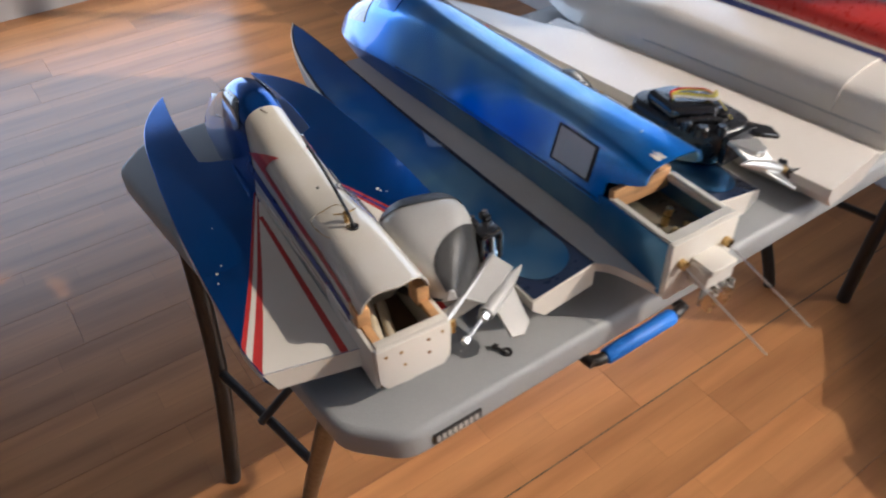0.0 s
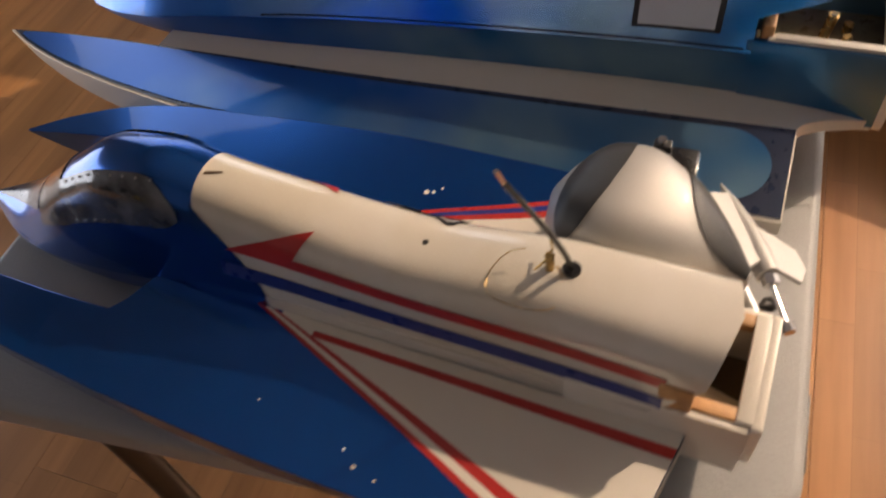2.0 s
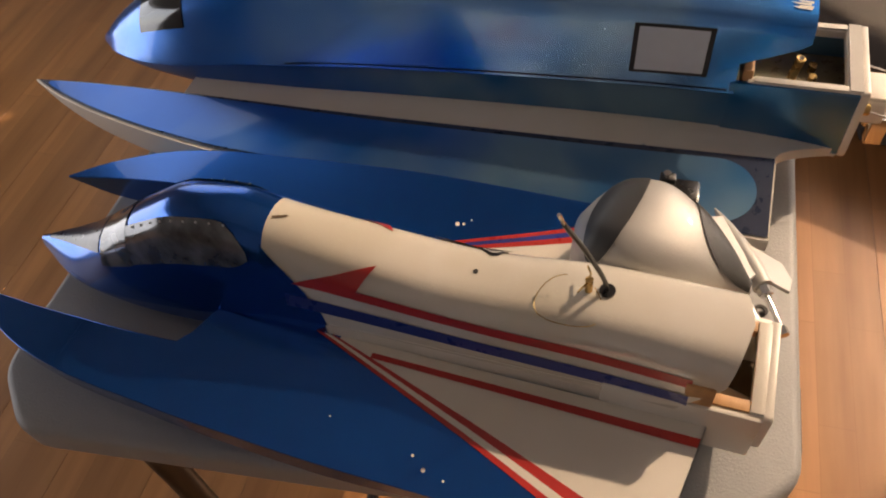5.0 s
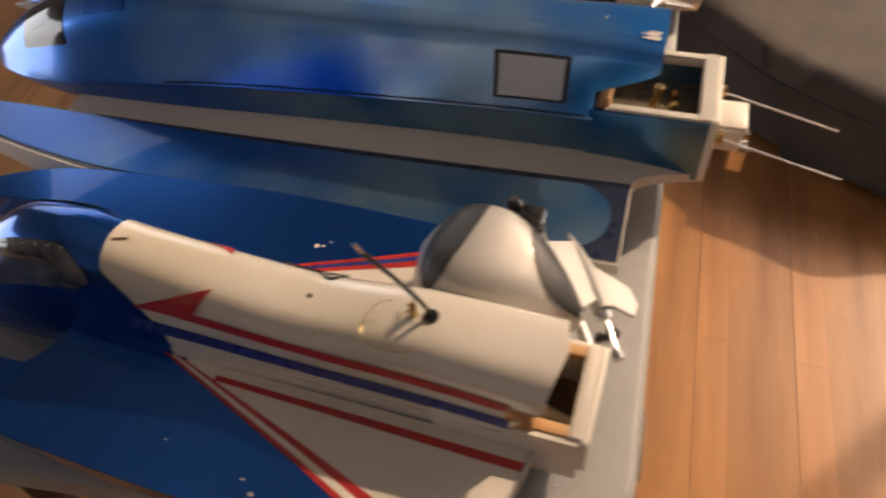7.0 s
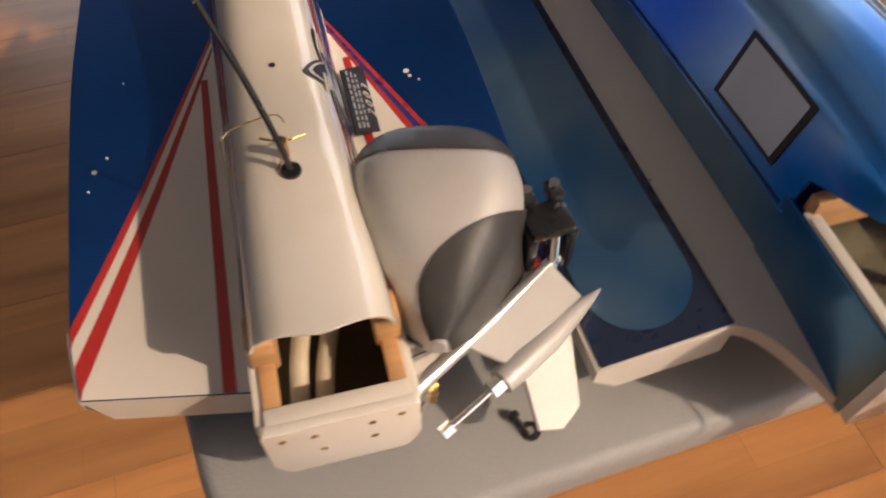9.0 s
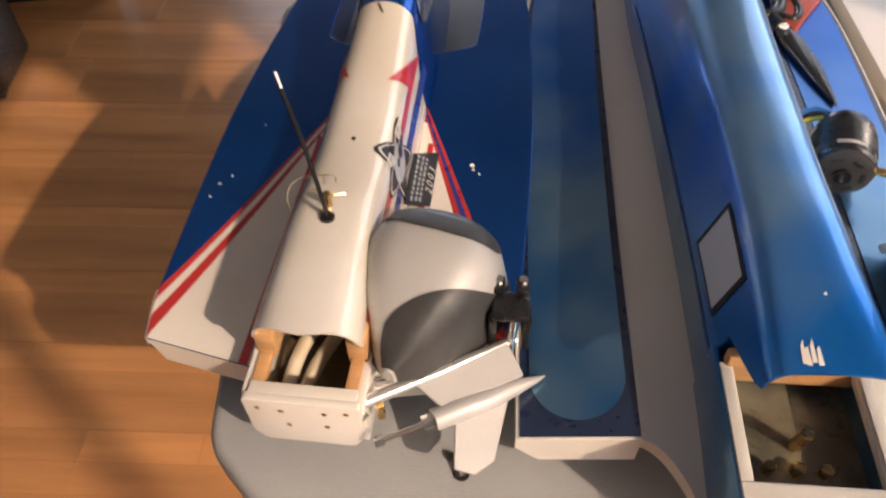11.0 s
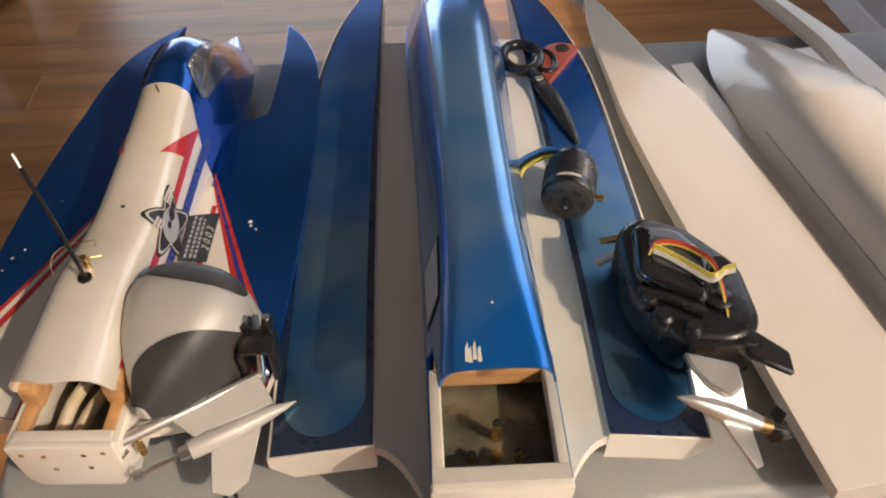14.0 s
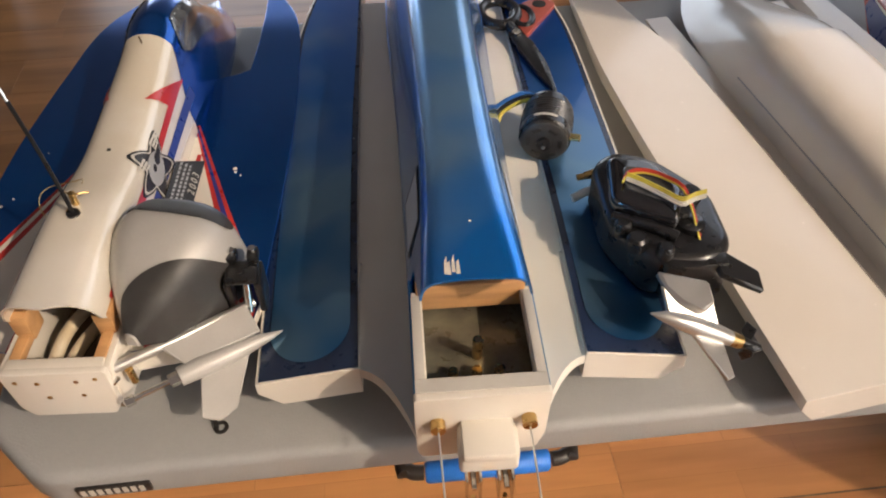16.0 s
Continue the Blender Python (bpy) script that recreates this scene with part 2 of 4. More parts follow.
def table_of(keys):
    """Rows of (v, a, b, ...) become a function of v that runs smoothly through them."""
    keys = sorted(keys)
    xs = [k[0] for k in keys]
    cols = list(zip(*keys))[1:]

    def slopes(ys):
        d = [(ys[i + 1] - ys[i]) / (xs[i + 1] - xs[i]) for i in range(len(xs) - 1)]
        m = [d[0]] + [0 if d[i - 1] * d[i] <= 0 else 2 * d[i - 1] * d[i] / (d[i - 1] + d[i]) for i in range(1, len(d))] + [d[-1]]
        return m

    ms = [slopes(c) for c in cols]

    def at(x):
        x = min(max(x, xs[0]), xs[-1])
        i = max(0, min(len(xs) - 2, next((k for k in range(len(xs) - 1) if x <= xs[k + 1]), len(xs) - 2)))
        h = xs[i + 1] - xs[i]
        t = (x - xs[i]) / h
        out = []
        for c, m in zip(cols, ms):
            out.append((2 * t ** 3 - 3 * t * t + 1) * c[i] + (t ** 3 - 2 * t * t + t) * h * m[i] + (3 * t * t - 2 * t ** 3) * c[i + 1] + (t ** 3 - t * t) * h * m[i + 1])
        return out

    return at


def steps(a, b, n):
    return [a + (b - a) * i / n for i in range(n + 1)]


def loft(section, vs, closed=True, caps=True, bm=None):
    """Skins sections: section(v) gives points (u, w) of one count for every v."""
    bm = bm or bmesh.new()
    rows = [[bm.verts.new((u, v, w)) for u, w in section(v)] for v in vs]
    for a, b in zip(rows, rows[1:]):
        n = len(a)
        for k in range(n if closed else n - 1):
            bm.faces.new((a[k], a[(k + 1) % n], b[(k + 1) % n], b[k]))
    if caps and closed:
        bm.faces.new(rows[0])
        bm.faces.new(rows[-1])
    bmesh.ops.remove_doubles(bm, verts=bm.verts, dist=1e-5)
    return bm


def sheet(surface, ss, ts):
    """A grid of points surface(s, t)."""
    bm = bmesh.new()
    rows = [[bm.verts.new(surface(s, t)) for s in ss] for t in ts]
    for a, b in zip(rows, rows[1:]):
        for k in range(len(a) - 1):
            bm.faces.new((a[k], a[k + 1], b[k + 1], b[k]))
    return bm


def thicken(bm, depth):
    """Gives a sheet a thickness downwards along its normals."""
    bmesh.ops.recalc_face_normals(bm, faces=bm.faces)
    bmesh.ops.solidify(bm, geom=bm.faces[:], thickness=depth)
    return bm


def prism(outline, z0, z1, bevel=0.0, seg=2):
    """An outline of (x, y) drawn up from z0 to z1, with rounded upper and lower edges."""
    bm = bmesh.new()
    low = [bm.verts.new((x, y, z0)) for x, y in outline]
    face = bm.faces.new(low)
    made = bmesh.ops.extrude_face_region(bm, geom=[face])["geom"]
    for v in made:
        if isinstance(v, bmesh.types.BMVert):
            v.co.z = z1
    if bevel:
        edges = [e for e in bm.edges if abs(e.verts[0].co.z - e.verts[1].co.z) < 1e-7]
        bmesh.ops.bevel(bm, geom=edges, offset=bevel, segments=seg, affect="EDGES", profile=0.5)
    return bm


def rounded_outline(points, radius, seg=5):
    """Rounds the corners of an outline of (x, y)."""
    out, n = [], len(points)
    for i in range(n):
        a, b, c = Vector(points[i - 1]), Vector(points[i]), Vector(points[(i + 1) % n])
        r = min(radius, (a - b).length * 0.45, (c - b).length * 0.45)
        p, q = b + (a - b).normalized() * r, b + (c - b).normalized() * r
        for k in range(seg + 1):
            t = k / seg
            out.append(tuple((1 - t) ** 2 * p + 2 * t * (1 - t) * b + t * t * q))
    return out


def disc(center, axis, radius, depth, sides=20):
    c, a = Vector(center), Vector(axis).normalized()
    return tube([c, c + a * depth], radius, sides)


# ---------------------------------------------------------------- room
def setting(name, bm, mat, smooth=0):
    return tagged(part(name, bm, mat, None, "", smooth), kind="structure")


X0, X1, Y0, Y1, H = -2.6, 2.05, -3.6, 3.4, 3.4
DOOR_Y0, DOOR_Y1, DOOR_Z = -3.20, -0.42, 3.22

floor = tagged(new("floor"), "warm brown wood laminate floor in long boards", "floor", kind="structure")
sub = part("underlay", box((X0, Y0, -0.06), (X1, Y1, -0.009)), BROWN_IN, floor)

bm = bmesh.new()
add_box(bm, (X0 - 0.12, Y0 - 0.12, -0.06), (X0, Y1 + 0.12, H))
wall_west = setting("wall_west", bm, WALL)
tagged(wall_west, "plain light grey painted wall", "wall")
bm = bmesh.new()
add_box(bm, (X0, Y0 - 0.12, -0.06), (X1, Y0, H))
wall_south = setting("wall_south", bm, WALL)
tagged(wall_south, "plain light grey painted wall", "wall")
bm = bmesh.new()
add_box(bm, (X1, Y0 - 0.12, -0.06), (X1 + 0.14, DOOR_Y0, H))
add_box(bm, (X1, DOOR_Y1, -0.06), (X1 + 0.14, 0.95, H))
add_box(bm, (X1, 2.55, -0.06), (X1 + 0.14, Y1 + 0.12, H))
add_box(bm, (X1, 0.95, -0.06), (X1 + 0.14, 2.55, 0.95))
add_box(bm, (X1, 0.95, 2.25), (X1 + 0.14, 2.55, H))
add_box(bm, (X1, DOOR_Y0, DOOR_Z), (X1 + 0.14, DOOR_Y1, H))
add_box(bm, (X1, DOOR_Y0, -0.06), (X1 + 0.14, DOOR_Y1, 0.0))
# unseen lowered lintel, added only to block high sun from floor and bows
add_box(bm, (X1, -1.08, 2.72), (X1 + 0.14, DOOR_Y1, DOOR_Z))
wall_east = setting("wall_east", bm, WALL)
tagged(wall_east, "light grey wall with a wide glass door opening", "wall")
bm = bmesh.new()
add_box(bm, (X0, Y1, -0.06), (-1.0, Y1 + 0.12, H))
add_box(bm, (1.2, Y1, -0.06), (X1, Y1 + 0.12, H))
add_box(bm, (-1.0, Y1, -0.06), (1.2, Y1 + 0.12, 0.1))
add_box(bm, (-1.0, Y1, 1.5), (1.2, Y1 + 0.12, H))
wall_north = setting("wall_north", bm, WALL)
tagged(wall_north, "light grey wall with a wide window opening", "wall")
PAVING = material("paving", (0.22, 0.19, 0.16), 0.8, vary=0.12, scale=3, fine=60, bump=0.2)
ground = setting("ground", box((-40, -40, -0.2), (40, 40, -0.075)), PAVING)
tagged(ground, "dull brown paving outside the glass door", "ground")
ceiling = setting("ceiling", box((X0 - 0.12, Y0 - 0.12, H), (X1 + 0.14, Y1 + 0.12, H + 0.1)), CEIL)
tagged(ceiling, "plain white ceiling", "ceiling")
bm = bmesh.new()
add_box(bm, (X1 - 0.016, DOOR_Y1 + 0.002, 0.0), (X1, Y1, 0.095), 0.003)
baseboard = setting("baseboard", bm, TRIM)
tagged(baseboard, "white painted baseboard along the wall", "baseboard")


def framed_opening(name, along, fixed, a, b, z0, z1, leaves, label):
    """A window or glass door: frame bars and panes between a and b on one axis."""
    ob = tagged(new(name), label, "window", kind="structure")
    def span(p, q, r, s, t, u):
        return ((fixed + p, q, r), (fixed + s, t, u)) if along == "y" else ((q, fixed + p, r), (t, fixed + s, u))
    bm = bmesh.new()
    w = 0.05
    add_box(bm, *span(0.03, a, z0, 0.09, b, z0 + w))
    add_box(bm, *span(0.03, a, z1 - w, 0.09, b, z1))
    for i in range(leaves + 1):
        c = a + (b - a - w) * i / leaves
        add_box(bm, *span(0.03, c, z0 + w, 0.09, c + w, z1 - w))
    part("window_frame", bm, TRIM, ob, smooth=0)
    for i in range(leaves):
        c = a + (b - a - w) * i / leaves + w
        d = a + (b - a - w) * (i + 1) / leaves
        pane = part("pane", box(*span(0.055, c, z0 + w, 0.061, d, z1 - w)), GLASS, ob, smooth=0)
        pane.visible_shadow = False
    return ob


framed_opening("window_1", "x", Y1, -1.0, 1.2, 0.1, 1.5, 2, "wide low white-framed window with two panes")
framed_opening("window_2", "y", X1, 0.95, 2.55, 0.95, 2.25, 2, "white-framed window with two panes")
framed_opening("door_1", "y", X1, DOOR_Y0, DOOR_Y1, 0.0, DOOR_Z, 2, "wide white-framed sliding glass door")


# ---------------------------------------------------------------- table
TABLE_L, TABLE_W = 1.52, 0.76


def folding_table():
    t = thing("folding_table", pose(0, 0, 0), "grey moulded plastic folding table with black steel legs", "table")
    c = 0.055
    outline = [(c + 0.064, 0), (TABLE_L - c, 0), (TABLE_L, c), (TABLE_L, TABLE_W - c), (TABLE_L - c, TABLE_W), (c + 0.018, TABLE_W), (0.016, TABLE_W - c), (0.064, c)]
    outline = rounded_outline(outline, 0.02, 4)
    part("tabletop", prism(outline, TABLE_Z - 0.045, TABLE_Z, 0.010, 4), TABLE, t, "pebbled grey plastic top with cut corners")
    for s in (1, -1):
        def at(x, y, z):
            return (x if s == 1 else TABLE_L - x, y if s == 1 else TABLE_W - y, z)
        lo, hi = at(0.085, 0.10, TABLE_Z - 0.075), at(0.115, TABLE_W - 0.08, TABLE_Z - 0.045)
        part("rail", box([min(p) for p in zip(lo, hi)], [max(p) for p in zip(lo, hi)], 0.004), LEG, t)
        part("leg", tube(curve_points([at(0.075, 0.66, TABLE_Z - 0.05), at(0.070, 0.645, 0.52), at(0.050, 0.62, 0.28), at(0.015, 0.60, 0.06), at(0.005, 0.595, 0.002)], 6), 0.0165, 12), LEG, t)
        part("leg", tube(curve_points([at(0.100, 0.13, TABLE_Z - 0.05), at(0.103, 0.20, 0.56), at(0.108, 0.32, 0.30), at(0.112, 0.42, 0.08), at(0.113, 0.45, 0.002)], 6), 0.0155, 12), LEG, t)
        part("cross_bar", tube([at(0.052, 0.622, 0.30), at(0.108, 0.320, 0.30)], 0.009), LEG, t)
        part("brace", tube([at(0.068, 0.46, 0.30), at(0.48, 0.40, TABLE_Z - 0.05)], 0.008), LEG, t)
    # the maker's plate on the rim, its lettering as plain bars
    plate = part("maker_plate", box((0.150, -0.003, TABLE_Z - 0.032), (0.216, 0.002, TABLE_Z - 0.017), 0.001), LEG, t, "small dark plate on the rim")
    x = 0.154
    for i in range(8):
        part("letter_bar", box((x, -0.0036, TABLE_Z - 0.029), (x + 0.0045, -0.0026, TABLE_Z - 0.020), 0.0), LIGHT_BAR, plate, smooth=0)
        x += 0.0074
    return t


folding_table()


# ---------------------------------------------------------------- hull helpers
def arch_section(half_base, half_top, w0, w1, r, n=22):
    """A cowl's cross-section, open below: straight sides, shoulders rounded by r, a slightly crowned top."""
    p = [Vector((-half_base, w0)), Vector((-half_top, w1)), Vector((half_top, w1)), Vector((half_base, w0))]
    crown = 0.10 * half_top
    line = [p[0]]
    for i in (1, 2):
        q = min(r, 0.9 * (p[i] - p[i - 1]).length if i == 1 else 0.98 * half_top, 0.98 * half_top, 0.9 * (p[3] - p[2]).length)
        a, c = p[i] + (p[i - 1] - p[i]).normalized() * q, p[i] + (p[i + 1] - p[i]).normalized() * q
        line += [(1 - t) ** 2 * a + 2 * t * (1 - t) * p[i] + t * t * c for t in steps(0, 1, 8)]
        if i == 1:
            line += [Vector((x, w1)) for x in steps(-half_top + q, half_top - q, 6)[1:-1]]
    line.append(p[3])
    line = [Vector((x, y + crown * max(0.0, 1 - (x / half_top) ** 2) if abs(x) < half_top else y)) for x, y in line]
    far = [0.0]
    for a, c in zip(line, line[1:]):
        far.append(far[-1] + (c - a).length)
    out, i = [], 0
    for k in range(n + 1):
        d = far[-1] * k / n
        while i < len(far) - 2 and far[i + 1] < d:
            i += 1
        t = (d - far[i]) / max(1e-9, far[i + 1] - far[i])
        out.append(tuple(line[i].lerp(line[i + 1], min(1, max(0, t)))))
    return out


def cowl_surface(keys, n=22):
    """at(v) gives the section's points; on(f, v, lift) a point on the skin a fraction f of the way across."""
    at = table_of(keys)

    def section(v):
        return arch_section(*at(v), n)

    def on(f, v, lift=0.0):
        pts = section(v)
        x = min(max(f, 0), 1) * (len(pts) - 1)
        i = min(int(x), len(pts) - 2)
        r = x - i
        a, b = Vector((pts[i][0], v, pts[i][1])), Vector((pts[i + 1][0], v, pts[i + 1][1]))
        side = (b - a).normalized()
        normal = Vector((-side.z, 0, side.x))
        return a.lerp(b, r) + normal * lift

    return section, on


def skin_patch(on, f0, f1, v0, v1, lift=0.0007, nf=6, nv=14, bend=None):
    """A piece of film on a cowl: f0 and f1 may be functions of v."""
    fa = f0 if callable(f0) else (lambda v: f0)
    fb = f1 if callable(f1) else (lambda v: f1)
    return sheet(lambda s, v: on(fa(v) + (fb(v) - fa(v)) * s, v, lift), steps(0, 1, nf), steps(v0, v1, nv))


def quad_patch(on, corners, lift=0.0009, n=8):
    """A film with four corners (f, v) on a cowl."""
    (a, b, c, d) = [Vector(p) for p in corners]
    def place(s, t):
        p = a.lerp(b, s).lerp(d.lerp(c, s), t)
        return on(p.x, p.y, lift)
    return sheet(place, steps(0, 1, n), steps(0, 1, n))


def sponson_section(side, u_in, u_out, w_top, w_bot, cut):
    """side is -1 or 1; cut is how far the outer lower corner is taken in."""
    return [(side * u_in, w_top), (side * u_out, w_top), (side * u_out, w_top - 0.4 * (w_top - w_bot)), (side * (u_out - cut), w_bot), (side * u_in, w_bot)]


def deck_patch(side, fa, fb, v0, v1, wfun, lift, nu=6, nv=24):
    """A film on a deck between the lateral lines fa(v) and fb(v)."""
    return sheet(lambda s, v: (side * (fa(v) + (fb(v) - fa(v)) * s), v, wfun(v) + lift), steps(0, 1, nu), steps(v0, v1, nv))


# ---------------------------------------------------------------- boat with the white cowl
def scale_boat_small():
    b = thing("model_boat", pose(0.161, 0.047, TABLE_Z, 0, 0, -4.2),
              "blue and pearl-white model hydroplane with red stripes, lying on the table", "model boat")
    keys = [(0.036, 0.048, 0.037, 0.084, 0.145, 0.020), (0.13, 0.046, 0.034, 0.083, 0.149, 0.018), (0.236, 0.046, 0.031, 0.082, 0.138, 0.017),
            (0.33, 0.046, 0.029, 0.080, 0.147, 0.018), (0.405, 0.046, 0.027, 0.074, 0.160, 0.022), (0.45, 0.047, 0.027, 0.064, 0.172, 0.03),
            (0.50, 0.048, 0.026, 0.048, 0.166, 0.03), (0.555, 0.047, 0.025, 0.036, 0.136, 0.03), (0.61, 0.045, 0.026, 0.028, 0.096, 0.03),
            (0.67, 0.036, 0.020, 0.022, 0.058, 0.03), (0.738, 0.005, 0.002, 0.024, 0.032, 0.01)]
    section, on = cowl_surface(keys)

    # white rear cowl, a shell with a scalloped end
    def shell(s, v):
        end = 0.036 + 0.030 * max(0.0, abs(s - 0.5) * 2 - 0.62) / 0.38 - 0.012 * (1 - min(1, abs(s - 0.5) * 3))
        return on(s, end + (0.415 - end) * v)
    cowl = part("cowl", thicken(sheet(shell, steps(0, 1, 30), steps(0, 1, 40)), 0.002), PEARL, b, "glossy pearl-white cowl with a scalloped end")
    front = part("front_cowl", thicken(sheet(lambda s, v: on(s, v), steps(0, 1, 30), steps(0.415, 0.738, 36)), 0.002), BLUE, b, "candy-blue nose cowl")
    part("blue_edge", skin_patch(on, 0.0, lambda v: max(0.0, (v - 0.362) / 0.055) ** 0.7 * 0.36, 0.362, 0.417, 0.0006, 6, 14), BLUE, cowl)
    part("blue_edge", skin_patch(on, lambda v: 1 - max(0.0, (v - 0.362) / 0.055) ** 0.7 * 0.36, 1.0, 0.362, 0.417, 0.0006, 6, 14), BLUE, cowl)
    # stripes along both sides
    for s in (0, 1):
        def f(x):
            return x if s == 0 else 1 - x
        part("red_stripe", skin_patch(on, lambda v: f(0.205 - 0.16 * (0.37 - v)), lambda v: f(0.255 - 0.16 * (0.37 - v)), 0.058, 0.368, 0.0007, 3, 30), RED, cowl)
        part("blue_stripe", skin_patch(on, lambda v: f(0.075 - 0.085 * (0.40 - v)), lambda v: f(0.142 - 0.105 * (0.40 - v)), 0.058, 0.40, 0.0007, 3, 30), ROYAL, cowl)
        part("red_arrow", quad_patch(on, [(f(0.205), 0.392), (f(0.205), 0.350), (f(0.25), 0.330), (f(0.40), 0.314)], 0.001), RED, cowl, "red arrowhead")
    # small hole and scratches on top
    part("screw_hole", disc(on(0.5, 0.236, -0.001), (0, 0, 1), 0.0022, 0.0016, 10), MATT_BLACK, cowl)
    part("mounting_slot", quad_patch(on, [(0.472, 0.411), (0.481, 0.412), (0.506, 0.401), (0.501, 0.399)], 0.0009, 2), BROWN_IN, cowl)
    # canopy windows with their rivets
    for s in (0, 1):
        def f(x):
            return x if s == 0 else 1 - x
        win = part("canopy_window", skin_patch(on, lambda v: f(0.225 + 0.06 * max(0.0, (0.452 - v) / 0.025) ** 2), lambda v: f(0.410 - 0.10 * max(0.0, (0.455 - v) / 0.025) ** 2), 0.430, 0.572, 0.0012, 8, 14),
                   CANOPY, front, "clear riveted side window")
        for k in range(9):
            v = 0.448 + 0.0138 * k
            part("rivet", disc(on(f(0.236), v, 0.001), on(f(0.236), v, 1) - on(f(0.236), v, 0), 0.0013, 0.001, 6), CHROME, win)
            part("rivet", disc(on(f(0.398), v, 0.001), on(f(0.398), v, 1) - on(f(0.398), v, 0), 0.0013, 0.001, 6), CHROME, win)
    part("windscreen", skin_patch(on, 0.215, 0.785, 0.573, 0.618, 0.0012, 14, 8), CANOPY, front, "clear front windscreen")
    part("nose_panel", skin_patch(on, lambda v: 0.30 + 0.12 * (v - 0.62) / 0.1, lambda v: 0.70 - 0.12 * (v - 0.62) / 0.1, 0.622, 0.722, 0.0009, 8, 10), NAVY, front, "dark panel on the nose")
    # centre hull under the cowls
    hull = table_of([(0.12, 0.045, 0.034, 0.090), (0.40, 0.046, 0.018, 0.077), (0.55, 0.046, 0.010, 0.040), (0.66, 0.037, 0.010, 0.026), (0.737, 0.004, 0.021, 0.027)])
    def hull_section(v):
        h, w0, w1 = hull(v)
        return [(-h, w1), (-h, w0 + 0.3 * (w1 - w0)), (-h * 0.7, w0), (h * 0.7, w0), (h, w0 + 0.3 * (w1 - w0)), (h, w1)]
    part("rear_hull", loft(hull_section, steps(0.12, 0.365, 14)), WHITE, b, "white rear hull")
    part("hull", loft(hull_section, steps(0.366, 0.737, 24)), BLUE, b)
    for s in (-1, 1):
        part("hull_side", box((s * 0.0435 - 0.003, 0.003, 0.034), (s * 0.0435 + 0.003, 0.122, 0.094), 0.001), WHITE, b)
    part("hull_floor", box((-0.041, 0.004, 0.032), (0.041, 0.121, 0.036)), BROWN_IN, b, "varnished brown hull floor")
    part("keel", box((-0.012, 0.02, 0.0), (0.012, 0.55, 0.033), 0.003), WHITE, b)
    # transom with its rounded lower edge and screw holes
    outline = [(-0.045, 0.097), (0.045, 0.097), (0.044, 0.048), (0.036, 0.034), (-0.036, 0.034), (-0.044, 0.048)]
    tr = part("transom", prism(rounded_outline(outline, 0.004, 3), -0.0035, 0.0035, 0.001), WHITE, b, "cream-white transom with screw holes")
    tr.matrix_basis = pose(0, 0, 0, 90, 0, 0)
    for x, z in ((-0.034, 0.085), (-0.016, 0.083), (0.017, 0.084), (0.034, 0.087), (-0.013, 0.062), (0.017, 0.064)):
        part("screw_hole", disc((x, z, 0.003), (0, 0, 1), 0.0022, 0.0008, 10), BRASS, tr)
    part("top_frame", box((-0.041, 0.002, 0.089), (0.041, 0.013, 0.097), 0.001), WHITE, b)
    for s in (-1, 1):
        part("side_frame", box((s * 0.036 - 0.005, 0.013, 0.087), (s * 0.036 + 0.005, 0.060, 0.096), 0.001), PLY, b, "bare wood rail")
        part("cowl_block", box((s * 0.036 - 0.008, 0.040, 0.088), (s * 0.036 + 0.008, 0.062, 0.118), 0.002), PLY, b, "pale wooden mounting block")
    for y in (0.012, 0.075):
        part("eyelet", tube([(0.056, y, 0.060), (0.056, y, 0.078)], 0.0034, 10), BRASS, b, "small brass eyelet")
    part("tubing", tube(curve_points([(-0.012, 0.004, 0.052), (-0.004, 0.05, 0.060), (0.010, 0.10, 0.052)], 6), 0.006, 10), CREAM_EDGE, b, "tan hose")
    part("tubing", tube(curve_points([(-0.026, 0.006, 0.050), (-0.018, 0.06, 0.066), (-0.004, 0.11, 0.06)], 6), 0.006, 10), CREAM_EDGE, b, "tan hose")

    # the two sponsons with their wing decks
    plan = table_of([(0.040, 0.045, 0.150), (0.09, 0.045, 0.157), (0.32, 0.045, 0.161), (0.44, 0.045, 0.157), (0.478, 0.046, 0.155), (0.500, 0.088, 0.153),
                     (0.570, 0.090, 0.148), (0.645, 0.088, 0.135), (0.715, 0.083, 0.108), (0.757, 0.079, 0.0815)])
    levels = table_of([(0.040, 0.066, 0.038, 0.012), (0.22, 0.065, 0.030, 0.016), (0.33, 0.064, 0.002, 0.022), (0.50, 0.058, 0.000, 0.02), (0.60, 0.055, 0.002, 0.012), (0.70, 0.046, 0.014, 0.006), (0.757, 0.040, 0.037, 0.0004)])
    def wtop(v):
        return levels(v)[0]
    def swept(bm):
        """Carries the stern edge of a wing forwards towards its outer corner."""
        for p in bm.verts:
            if p.co.y < 0.22:
                p.co.y += (0.19 * (abs(p.co.x) - 0.052)) * (0.22 - p.co.y) / 0.18
        return bm
    for side in (-1, 1):
        def sec(v):
            ui, uo = plan(v)
            wt, wb, cut = levels(v)
            return sponson_section(side, ui, uo, wt, wb, cut)
        sp = part("sponson", swept(loft(sec, steps(0.040, 0.478, 26) + steps(0.482, 0.757, 28))), BLUE, b, "candy-blue sponson and wing deck", smooth=28)
        mod = sp.modifiers.new("edge", "BEVEL")
        mod.width, mod.segments, mod.limit_method, mod.angle_limit = 0.0010, 3, "ANGLE", radians(40)
